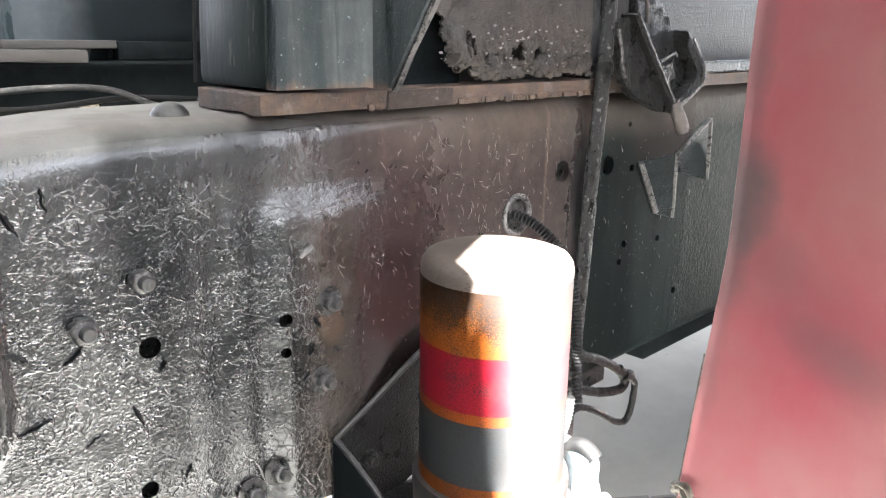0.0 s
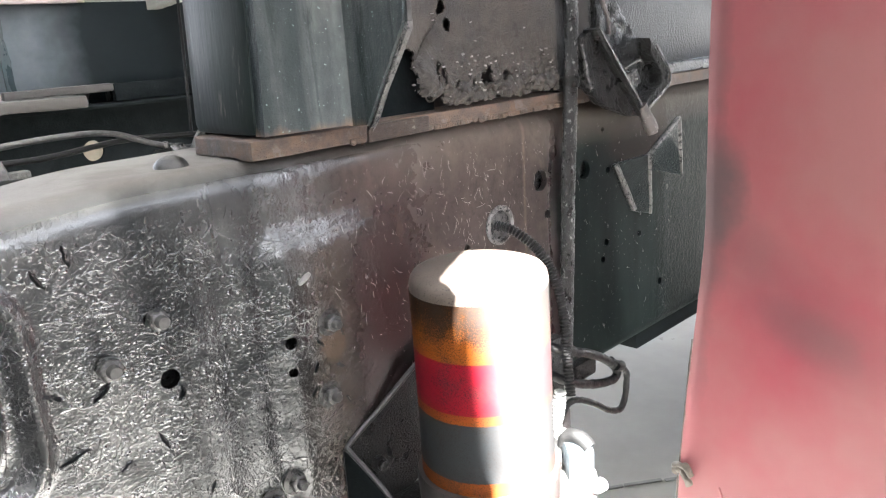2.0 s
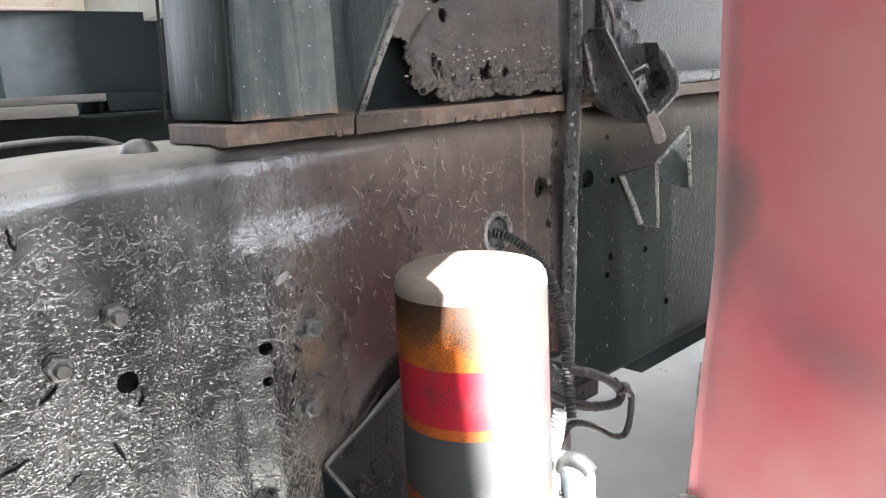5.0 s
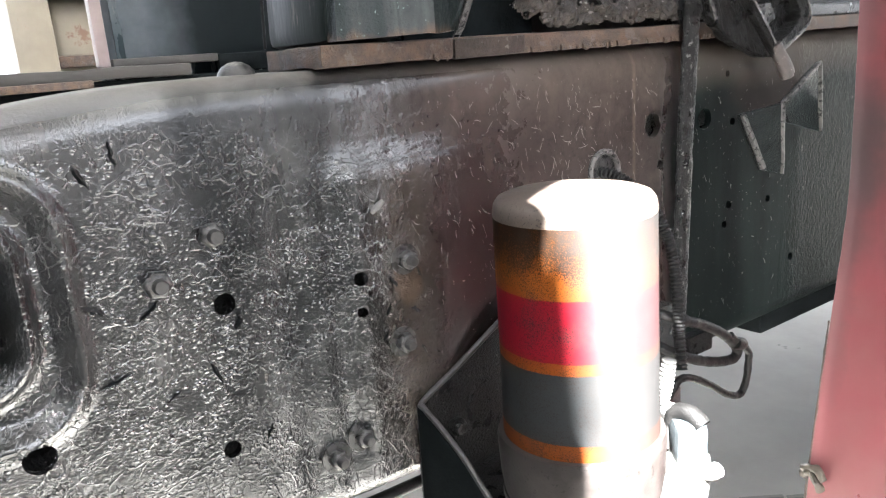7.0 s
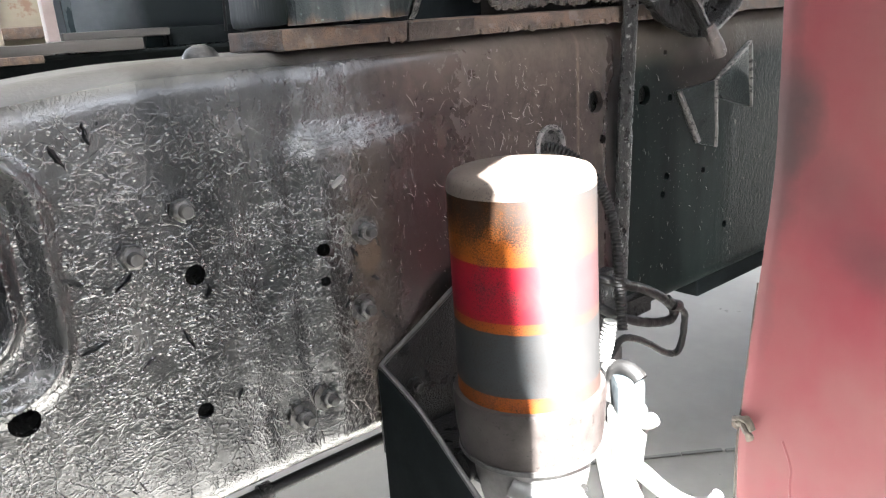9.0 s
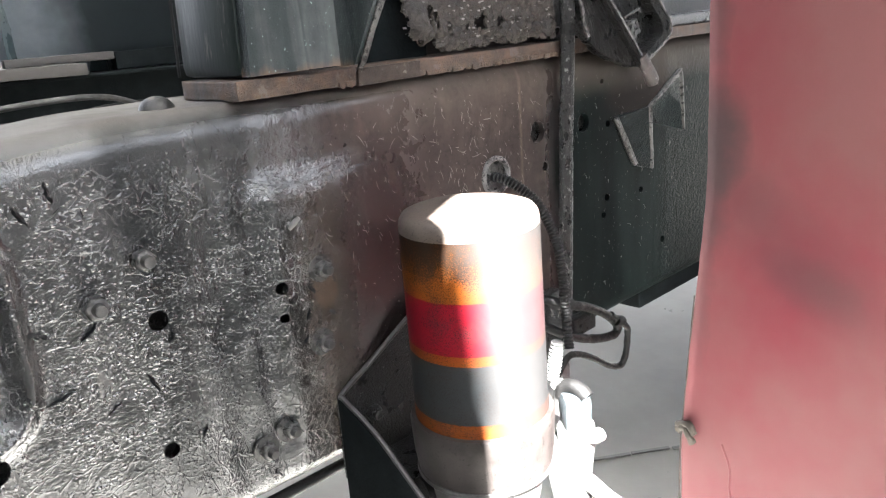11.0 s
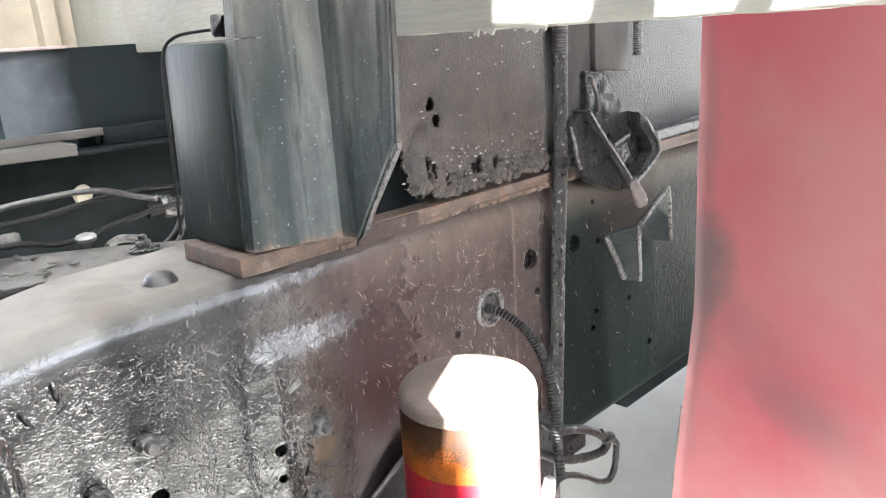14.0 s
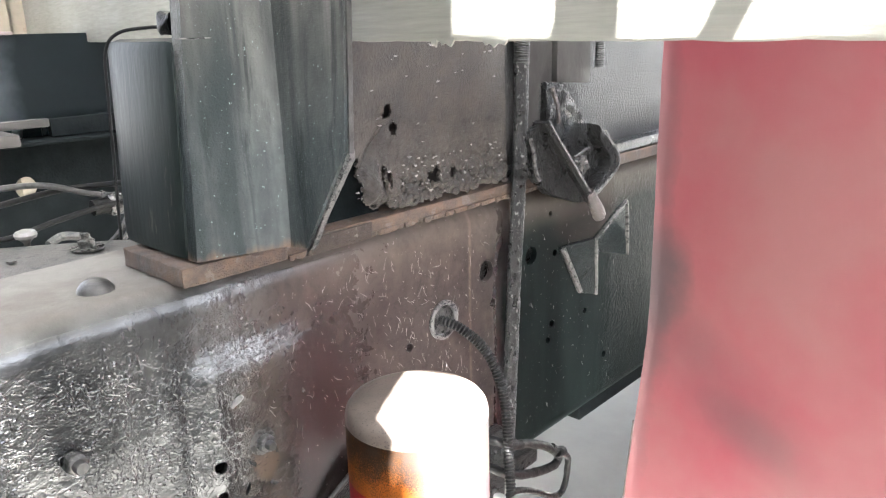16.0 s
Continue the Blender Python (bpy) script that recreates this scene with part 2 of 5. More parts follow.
def can_label():
    """Faded printed bands round the canister, by height, with soot at the top."""
    m, t, b = material("can_label")
    vec = coords(t)
    sep = t.nodes.new("ShaderNodeSeparateXYZ")
    t.links.new(vec, sep.inputs[0])
    z = sep.outputs[2]
    speck, big = noise_tex(t, vec, 900, 3, 0.7), noise_tex(t, vec, 45, 5)
    zz = sums(t, "ADD", z, sums(t, "MULTIPLY", sums(t, "SUBTRACT", big, 0.5), 0.0018))
    f = sums(t, "MULTIPLY", sums(t, "SUBTRACT", zz, 0.70), 4.0)
    r = t.nodes.new("ShaderNodeValToRGB")
    r.color_ramp.interpolation = "CONSTANT"
    bands = [(0.0, (0.06, 0.052, 0.048)), (0.198, (0.118, 0.028, 0.0034)), (0.272, (0.0180, 0.0195, 0.0202)), (0.490, (0.130, 0.030, 0.0032)),
             (0.525, (0.126, 0.0016, 0.0078)), (0.712, (0.138, 0.036, 0.0030)), (0.80, (0.108, 0.031, 0.0030)), (0.925, (0.040, 0.027, 0.018))]
    e = r.color_ramp.elements
    while len(e) < len(bands):
        e.new(0.5)
    for k, (p, c) in zip(e, bands):
        k.position, k.color = p, (*c, 1)
    t.links.new(f, r.inputs[0])
    tone = r.outputs[0]
    top = ramp(t, sums(t, "ADD", z, sums(t, "MULTIPLY", sums(t, "ADD", big, speck), 0.05)), [(0.942, 0.0), (0.980, 1.0)])
    tone = mix(t, sums(t, "MULTIPLY", top, 0.92), tone, (0.013, 0.0078, 0.0048))
    grit = sums(t, "ADD", sums(t, "ADD", speck, sums(t, "MULTIPLY", sums(t, "SUBTRACT", big, 0.5), 0.4)), sums(t, "MULTIPLY", sums(t, "MAXIMUM", sums(t, "SUBTRACT", z, 0.880), 0.0), 3.6))
    tone = mix(t, ramp(t, grit, [(0.51, 0.0), (0.68, 0.9)]), tone, (0.010, 0.0058, 0.0035))
    tone = mix(t, ramp(t, big, [(0.5, 0.0), (0.8, 0.3)]), tone, (0.03, 0.026, 0.024))
    # the wash of sunlight is painted in as a paler tone, up to the shadow's edge
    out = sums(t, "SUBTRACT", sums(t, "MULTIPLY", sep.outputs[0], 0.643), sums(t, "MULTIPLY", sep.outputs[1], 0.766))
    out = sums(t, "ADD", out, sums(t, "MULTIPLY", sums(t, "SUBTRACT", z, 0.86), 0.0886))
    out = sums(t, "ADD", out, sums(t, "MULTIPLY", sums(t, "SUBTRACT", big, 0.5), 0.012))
    sun_wash = sums(t, "MULTIPLY", ramp(t, out, [(-0.004, 0.0), (0.020, 0.92)]), ramp(t, speck, [(0.30, 0.80), (0.60, 1.0)]))
    tone = mix(t, sun_wash, tone, mix(t, big, (0.0185, 0.0175, 0.0170), (0.030, 0.0288, 0.0280)))
    t.links.new(mix(t, 0.30, tone, (0.0, 0.0, 0.0)), b.inputs["Base Color"])
    b.inputs["Roughness"].default_value, b.inputs["Specular IOR Level"].default_value = 0.6, 0.02
    t.links.new(ramp(t, top, [(0.0, 0.12), (0.8, 0.0)]), b.inputs["Coat Weight"])
    b.inputs["Coat Roughness"].default_value = 0.75
    bumped(t, b, speck, 0.15, 0.0004)
    return m


def red_paint():
    m, t, b = material("red_paint")
    vec = coords(t)
    big, mid, fine = noise_tex(t, vec, 3.5, 4), noise_tex(t, vec, 22, 6), noise_tex(t, vec, 300, 3)
    tone = mix(t, ramp(t, big, [(0.35, 0.0), (0.68, 1.0)]), (0.140, 0.020, 0.030), (0.140, 0.056, 0.055))
    tone = mix(t, sums(t, "MULTIPLY", mid, 0.25), tone, (0.128, 0.067, 0.064))
    # sooty smudges of their own shape, in the panel's plane
    sep = t.nodes.new("ShaderNodeSeparateXYZ")
    t.links.new(vec, sep.inputs[0])
    wob = sums(t, "MULTIPLY", sums(t, "SUBTRACT", noise_tex(t, vec, 14, 4), 0.5), 0.055)
    for cy, cz, ry, rz, slant, dark in SMUDGES:
        dy = sums(t, "SUBTRACT", sep.outputs[1], cy)
        dz = sums(t, "SUBTRACT", sep.outputs[2], cz)
        dy = sums(t, "ADD", sums(t, "ADD", dy, sums(t, "MULTIPLY", dz, slant)), wob)
        q = sums(t, "ADD", sums(t, "POWER", sums(t, "DIVIDE", dy, ry), 2.0), sums(t, "POWER", sums(t, "DIVIDE", dz, rz), 2.0))
        tone = mix(t, ramp(t, q, [(0.05, dark), (1.4, 0.0)]), tone, (0.036, 0.028, 0.028))
    t.links.new(tone, b.inputs["Base Color"])
    b.inputs["Roughness"].default_value, b.inputs["Specular IOR Level"].default_value = 0.55, 0.25
    bumped(t, b, mid, 0.08, 0.003, None)
    return m


def board_wood():
    m, t, b = material("limewashed_wood")
    grain = noise_tex(t, coords(t, (0.05, 0.05, 1)), 260, 6, 0.65, 0.3)
    patch = noise_tex(t, coords(t), 8, 4)
    tone = mix(t, ramp(t, grain, [(0.3, 0.0), (0.7, 1.0)]), (0.175, 0.17, 0.142), (0.245, 0.238, 0.205))
    tone = mix(t, ramp(t, patch, [(0.4, 0.0), (0.75, 0.5)]), tone, (0.15, 0.135, 0.105))
    t.links.new(tone, b.inputs["Base Color"])
    b.inputs["Roughness"].default_value = 0.75
    bumped(t, b, grain, 0.35, 0.0012)
    return m


def column_paint():
    """Green-black enamel under streaked road dust, browner towards the top."""
    m, t, b = material("dusty_enamel")
    vec = coords(t)
    sep = t.nodes.new("ShaderNodeSeparateXYZ")
    t.links.new(vec, sep.inputs[0])
    z = sep.outputs[2]
    tall = coords(t, (1, 1, 0.10))
    drip, wide, fine = noise_tex(t, tall, 48, 4, 0.6, 0.5), noise_tex(t, coords(t, (1, 1, 0.3)), 13, 4), noise_tex(t, vec, 520, 3, 0.7)
    tone = mix(t, noise_tex(t, vec, 20), (0.0055, 0.0088, 0.0092), (0.017, 0.0220, 0.0225))
    film = sums(t, "MULTIPLY", ramp(t, wide, [(0.42, 0.03), (0.62, 1.0)]), ramp(t, drip, [(0.35, 0.25), (0.66, 1.0)]))
    tone = mix(t, sums(t, "MULTIPLY", sums(t, "MULTIPLY", film, 0.60), ramp(t, noise_tex(t, vec, 75, 5, 0.7), [(0.3, 0.6), (0.7, 1.0)])), tone, (0.104, 0.110, 0.107))
    brown = sums(t, "MULTIPLY", ramp(t, sums(t, "ADD", z, sums(t, "MULTIPLY", wide, 0.25)), [(0.24, 0.0), (0.42, 1.0)]), ramp(t, drip, [(0.36, 0.35), (0.60, 1.0)]))
    tone = mix(t, sums(t, "MULTIPLY", brown, 0.8), tone, (0.145, 0.134, 0.118))
    foot = ramp(t, sums(t, "SUBTRACT", z, sums(t, "MULTIPLY", drip, 0.03)), [(-0.016, 0.7), (-0.006, 0.0)])
    tone = mix(t, foot, tone, (0.115, 0.066, 0.040))
    tone = mix(t, ramp(t, noise_tex(t, coords(t, (1, 1, 0.05)), 90, 2, 0.5, 0.3), [(0.60, 0.0), (0.72, 0.6)]), tone, (0.010, 0.014, 0.0145))
    tone = mix(t, ramp(t, noise_tex(t, coords(t, (1, 1, 0.16)), 34, 5, 0.65, 0.4), [(0.57, 0.0), (0.64, 0.7)]), tone, (0.008, 0.0115, 0.0112))
    tone = mix(t, ramp(t, noise_tex(t, vec, 300, 3, 0.7), [(0.68, 0.0), (0.71, 0.8)]), tone, (0.22, 0.28, 0.27))
    t.links.new(tone, b.inputs["Base Color"])
    t.links.new(sums(t, "ADD", sums(t, "MULTIPLY", film, 0.25), 0.28), b.inputs["Roughness"])
    b.inputs["Specular IOR Level"].default_value = 0.17
    bumped(t, b, sums(t, "ADD", sums(t, "ADD", fine, noise_tex(t, vec, 210, 3, 0.6, 0.8)), sums(t, "MULTIPLY", drip, 0.8)), 0.6, 0.0012)
    return m


def locker_front():
    """""Black enamel, with the sheen at the sheet's free edge painted in as grey."" """
    m, t, b = material("black_enamel_edge_sheen")
    vec = coords(t)
    sep = t.nodes.new("ShaderNodeSeparateXYZ")
    t.links.new(vec, sep.inputs[0])
    big = noise_tex(t, vec, 7, 4)
    # grey towards the free edge stands in for reflected light
    worn = ramp(t, sums(t, "ADD", sep.outputs[0], sums(t, "MULTIPLY", sums(t, "SUBTRACT", big, 0.5), 0.12)), [(-0.345, 1.0), (-0.255, 0.0)])
    tone = mix(t, worn, mix(t, big, (0.0048, 0.0072, 0.0082), (0.0112, 0.0152, 0.0170)), mix(t, noise_tex(t, vec, 40, 5), (0.060, 0.070, 0.078), (0.105, 0.117, 0.126)))
    t.links.new(tone, b.inputs["Base Color"])
    t.links.new(mix(t, worn, 0.5, 0.42), b.inputs["Roughness"])
    b.inputs["Specular IOR Level"].default_value = 0.15
    bumped(t, b, noise_tex(t, vec, 180, 3), 0.08, 0.0006)
    return m


SMUDGES = [(-0.130, 0.925, 0.040, 0.075, 0.0, 0.75), (-0.114, 0.86, 0.030, 0.10, 0.0, 0.6), (-0.112, 1.06, 0.028, 0.26, 0.0, 0.55), (-0.228, 0.795, 0.095, 0.085, -0.9, 0.26), (-0.262, 0.760, 0.06, 0.038, -0.6, 0.34), (-0.160, 0.865, 0.050, 0.055, -0.5, 0.18), (-0.104, 0.72, 0.02, 0.12, 0.0, 0.4)]
PAINT = rail_paint()
LABEL = can_label()
RED = red_paint()
WOOD = board_wood()
STEEL = plain("worn_steel", (0.018, 0.0175, 0.017), (0.075, 0.072, 0.069), 0.40, 0.3, 90, 0.5, 0.0010, None, (1, 1, 1), 0.0, 0.4)
NUT = plain("dirty_nut", (0.010, 0.0098, 0.0095), (0.085, 0.081, 0.077), 0.28, 0.3, 150, 0.5, 0.0008, ((0.012, 0.010, 0.009), 0.60, 2), (1, 1, 1), 0.0, 0.5)
BLACK = plain("black_enamel", (0.007, 0.012, 0.014), (0.020, 0.030, 0.034), 0.27, 0.0, 25, 0.16, 0.0008, ((0.075, 0.08, 0.078), 0.655, 3), (1, 1, 0.2))
GREASY = plain("greasy_black", (0.0022, 0.0022, 0.0022), (0.0125, 0.0118, 0.011), 0.30, 0.0, 60, 1.0, 0.006, ((0.16, 0.152, 0.147), 0.64, 4), (1, 1, 1), 0.0, 0.16)
DUSTPLATE = plain("dusty_grey_paint", (0.020, 0.0185, 0.0172), (0.046, 0.043, 0.040), 0.5, 0.0, 30, 0.3, 0.001, ((0.10, 0.097, 0.092), 0.70, 6), (1, 1, 0.6), 0.0, 0.12)
RUST = plain("rusty_plate", (0.013, 0.0098, 0.0080), (0.092, 0.055, 0.034), 0.74, 0.0, 70, 0.9, 0.0022, ((0.074, 0.060, 0.050), 0.57, 0.8))
TABRUST = plain("dark_scaled_steel", (0.014, 0.0115, 0.0100), (0.055, 0.042, 0.034), 0.6, 0.0, 90, 0.9, 0.002, ((0.11, 0.100, 0.090), 0.62, 1.2), (1, 1, 1), 0.0, 0.15)
CRUST = plain("rust_crust", (0.0072, 0.0060, 0.0050), (0.042, 0.0335, 0.0262), 0.5, 0.0, 55, 0.8, 0.0035, ((0.13, 0.121, 0.110), 0.66, 3.2), (1, 1, 1), 0.0, 0.3)
RUBBER = plain("black_rubber", (0.0025, 0.0025, 0.0025), (0.008, 0.0076, 0.0073), 0.5, 0.0, 80, 0.6, 0.0015, ((0.045, 0.043, 0.041), 0.70, 4), (1, 1, 1), 0.0, 0.15)
WHITE = plain("dusty_white_plastic", (0.040, 0.040, 0.037), (0.095, 0.095, 0.09), 0.5, 0.0, 60, 0.2, 0.0006)
BLUEWHITE = plain("smeared_pale_plastic", (0.010, 0.014, 0.0165), (0.038, 0.042, 0.0435), 0.4, 0.0, 90, 0.4, 0.001)
TIN = plain("can_tin", (0.014, 0.0115, 0.0105), (0.042, 0.036, 0.033), 0.45, 0.3, 50, 0.2, 0.0005, ((0.012, 0.010, 0.009), 0.58, 4), (1, 1, 1), 0.0, 0.3)
GREYSHEET = plain("rubbed_grey_paint", (0.022, 0.028, 0.032), (0.080, 0.090, 0.097), 0.32, 0.0, 12, 0.05, 0.0005)
COLUMN = column_paint()
LOCKER = locker_front()
TAR = plain("tar_green", (0.0025, 0.0036, 0.0036), (0.010, 0.013, 0.013), 0.34, 0.0, 60, 0.8, 0.003, ((0.09, 0.094, 0.094), 0.66, 3), (1, 1, 1), 0.0, 0.12)
PIN = plain("rusty_speckled_pin", (0.020, 0.0155, 0.0135), (0.070, 0.056, 0.050), 0.55, 0.0, 120, 0.8, 0.002, ((0.26, 0.25, 0.24), 0.62, 2))
MATTE = plain("matte_green_black", (0.0042, 0.0068, 0.0064), (0.0135, 0.0178, 0.0168), 0.5, 0.0, 22, 0.4, 0.001, ((0.045, 0.041, 0.036), 0.62, 2.5), (1, 1, 0.16), 0.0, 0.11)
POLE = plain("tarred_rod", (0.0035, 0.0035, 0.0035), (0.014, 0.0135, 0.013), 0.30, 0.0, 110, 1.0, 0.005, ((0.20, 0.196, 0.19), 0.575, 2.2), (1, 1, 0.6), 0.0, 0.35)
METAL = plain("rubbed_metal", (0.035, 0.0335, 0.032), (0.15, 0.143, 0.138), 0.5, 0.1, 110, 0.8, 0.002, ((0.010, 0.010, 0.010), 0.52, 1.3), (1, 1, 1), 0.0, 0.2)
CRINKLE = plain("crinkled_black_paint", (0.014, 0.0140, 0.0135), (0.040, 0.039, 0.037), 0.38, 0.0, 45, 0.9, 0.002, ((0.10, 0.10, 0.096), 0.67, 2.5), (1, 1, 1), 0.0, 0.16)
SOOTY = plain("sooty_tin", (0.034, 0.0265, 0.021), (0.078, 0.062, 0.051), 0.55, 0.1, 60, 0.3, 0.0006, ((0.010, 0.0082, 0.007), 0.58, 9), (1, 1, 1), 0.0, 0.3)
# near-black tone for black parts and for gaps that hold only shade
FLATBLACK = plain("flat_black", (0.0028, 0.0038, 0.0040), (0.0088, 0.0104, 0.0108), 0.95, 0.0, 30, 0.4, 0.002, None, (1, 1, 1), 0.0, 0.03)
CAST = plain("cast_metal", (0.07, 0.067, 0.064), (0.17, 0.163, 0.156), 0.55, 0.3, 50, 0.4, 0.001)
DUSTY = plain("dusty_metal", (0.018, 0.0170, 0.016), (0.078, 0.073, 0.067), 0.7, 0.0, 34, 0.7, 0.004, ((0.02, 0.02, 0.02), 0.56, 2))
CONCRETE = plain("pale_concrete", (0.26, 0.248, 0.225), (0.37, 0.355, 0.325), 0.85, 0.0, 3, 0.4, 0.003, ((0.16, 0.155, 0.15), 0.66, 2))
# the same concrete in a darker tone, to cut bounced light and reflections
YARD = plain("dim_yard_concrete", (0.15, 0.145, 0.135), (0.23, 0.222, 0.205), 0.85, 0.0, 3, 0.4, 0.003, ((0.10, 0.097, 0.093), 0.64, 2))
CREAM = plain("cream_paint", (0.12, 0.100, 0.071), (0.21, 0.183, 0.138), 0.6, 0.0, 5, 0.2, 0.002, ((0.13, 0.078, 0.048), 0.60, 2))
PINK = plain("faded_pink_paint", (0.13, 0.098, 0.094), (0.19, 0.155, 0.147), 0.6, 0.0, 12, 0.2, 0.002)
TIMBER = plain("weathered_timber", (0.010, 0.0088, 0.0078), (0.034, 0.030, 0.0265), 0.8, 0.0, 14, 0.4, 0.002, None, (0.2, 1, 1))
TAPE = plain("torn_tape", (0.022, 0.017, 0.012), (0.085, 0.070, 0.050), 0.6, 0.0, 60, 0.5, 0.002)
GREENP = plain("green_plastic", (0.02, 0.20, 0.06), (0.10, 0.36, 0.14), 0.4, 0.0, 60, 0.1, 0.001)
COPPER = plain("brown_wire", (0.20, 0.11, 0.08), (0.36, 0.24, 0.19), 0.5, 0.0, 60, 0.2, 0.001)
DARKWALL = plain("dark_wall", (0.03, 0.033, 0.035), (0.07, 0.07, 0.07), 0.7, 0.0, 4, 0.3, 0.003)
REFLECTWALL = plain("reflected_grey", (0.36, 0.35, 0.335), (0.5, 0.485, 0.465), 0.7, 0.0, 4, 0.3, 0.003)
PLASTER = plain("shade_wall", (0.14, 0.136, 0.13), (0.22, 0.21, 0.20), 0.85, 0.0, 4, 0.3, 0.003)


# ---- builders ----
def mesh_of(name, bm, mat, smooth=None):
    bmesh.ops.recalc_face_normals(bm, faces=bm.faces)
    me = bpy.data.meshes.new(name)
    bm.to_mesh(me)
    bm.free()
    me.materials.append(mat)
    if smooth is not None:
        me.shade_smooth()
        me.set_sharp_from_angle(angle=radians(smooth))
    return me


def part(name, bm, mat, parent=None, label="", smooth=40):
    ob = new(name, mesh_of(name, bm, mat, smooth))
    ob.parent = parent
    if label:
        tagged(ob, label)
    return ob


def thing(name, at=(0, 0, 0)):
    ob = new(name)
    ob.empty_display_size = 0.02
    ob.location = at
    return ob


def rough_up(bm, amount, scale=40):
    for v in bm.verts:
        v.co += noise.noise_vector(v.co * scale) * amount
    return bm


def bar(lo, hi, bevel=0.002, cuts=0, m=None, into=None):
    """A box with rounded edges between two corners."""
    bm = bmesh.new()
    size, mid = Vector(hi) - Vector(lo), (Vector(hi) + Vector(lo)) / 2
    bmesh.ops.create_cube(bm, size=1, matrix=Matrix.Translation(mid) @ Matrix.Diagonal((*size, 1)))
    if bevel:
        bmesh.ops.bevel(bm, geom=bm.edges[:], offset=min(bevel, min(size) * 0.45), segments=2, affect="EDGES", profile=0.6)
    if cuts:
        bmesh.ops.subdivide_edges(bm, edges=bm.edges[:], cuts=cuts, use_grid_fill=True)
    if m:
        bmesh.ops.transform(bm, matrix=m, verts=bm.verts)
    return joined(into, bm)


def joined(into, bm):
    if into is None:
        return bm
    me = bpy.data.meshes.new("scratch")
    bm.to_mesh(me)
    bm.free()
    into.from_mesh(me)
    bpy.data.meshes.remove(me)
    return into


def slab(outline, direction, bevel=0.001, cuts=0, into=None):
    """A plate: a closed outline of places, thickened along direction."""
    bm = bmesh.new()
    f = bm.faces.new([bm.verts.new(p) for p in outline])
    back = bmesh.ops.extrude_face_region(bm, geom=[f])
    bmesh.ops.translate(bm, vec=direction, verts=[v for v in back["geom"] if isinstance(v, bmesh.types.BMVert)])
    bmesh.ops.recalc_face_normals(bm, faces=bm.faces)
    if bevel:
        bmesh.ops.bevel(bm, geom=bm.edges[:], offset=bevel, segments=2, affect="EDGES", profile=0.6)
    if cuts:
        bmesh.ops.triangulate(bm, faces=bm.faces[:])
        bmesh.ops.subdivide_edges(bm, edges=bm.edges[:], cuts=cuts, use_grid_fill=True)
    return joined(into, bm)


def smooth_line(points, steps=8):
    """A Catmull-Rom line through the points."""
    p = [Vector(q) for q in points]
    p = [2 * p[0] - p[1], *p, 2 * p[-1] - p[-2]]
    out = []
    for a, b, c, d in zip(p, p[1:], p[2:], p[3:]):
        for i in range(steps):
            u = i / steps
            out.append(0.5 * (2 * b + (c - a) * u + (2 * a - 5 * b + 4 * c - d) * u * u + (3 * b - a - 3 * c + d) * u ** 3))
    return out + [p[-2]]


def tube(points, radius, sides=12, steps=8, wave=None, into=None):
    """A round hose along a line; wave(distance) scales its radius."""
    line = smooth_line(points, steps)
    bm = bmesh.new()
    rings, n, far = [], None, 0.0
    for i, p in enumerate(line):
        way = (line[min(i + 1, len(line) - 1)] - line[max(i - 1, 0)]).normalized()
        n = way.orthogonal().normalized() if n is None else (n - way * n.dot(way)).normalized()
        side = way.cross(n)
        far += (p - line[i - 1]).length if i else 0
        r = radius * (wave(far) if wave else 1)
        rings.append([bm.verts.new(p + r * (math.cos(a) * n + math.sin(a) * side)) for a in (2 * math.pi * k / sides for k in range(sides))])
    for a, b in zip(rings, rings[1:]):
        for k in range(sides):
            bm.faces.new((a[k], a[(k + 1) % sides], b[(k + 1) % sides], b[k]))
    bm.faces.new(rings[0][::-1])
    bm.faces.new(rings[-1])
    return joined(into, bm)


def turned(profile, sides=48, m=None, into=None):
    """A turned body: (radius, height) pairs round z."""
    bm = bmesh.new()
    rings = []
    for r, h in profile:
        if r < 1e-6:
            rings.append([bm.verts.new((0, 0, h))])
        else:
            rings.append([bm.verts.new((r * math.cos(a), r * math.sin(a), h)) for a in (2 * math.pi * k / sides for k in range(sides))])
    for a, b in zip(rings, rings[1:]):
        for k in range(sides):
            j = (k + 1) % sides
            if len(a) == 1 and len(b) > 1:
                bm.faces.new((a[0], b[j], b[k]))
            elif len(b) == 1 and len(a) > 1:
                bm.faces.new((a[k], a[j], b[0]))
            elif len(a) > 1:
                bm.faces.new((a[k], a[j], b[j], b[k]))
    for ring, flip in ((rings[0], True), (rings[-1], False)):
        if len(ring) > 1:
            bm.faces.new(ring[::-1] if flip else ring)
    if m:
        bmesh.ops.transform(bm, matrix=m, verts=bm.verts)
    return joined(into, bm)


def hexnut(at, size, height, out=Matrix.Rotation(radians(90), 4, "X"), turn=0.0):
    """A hexagon nut whose axis points out of the web, with chamfered corners."""
    bm = turned([(size * 0.43, 0), (size * 0.5, height * 0.12), (size * 0.5, height * 0.82), (size * 0.42, height)], 6, pose(*at) @ out @ Matrix.Rotation(turn, 4, "Z"))
    bmesh.ops.bevel(bm, geom=bm.edges[:], offset=size * 0.03, segments=1, affect="EDGES")
    return bm


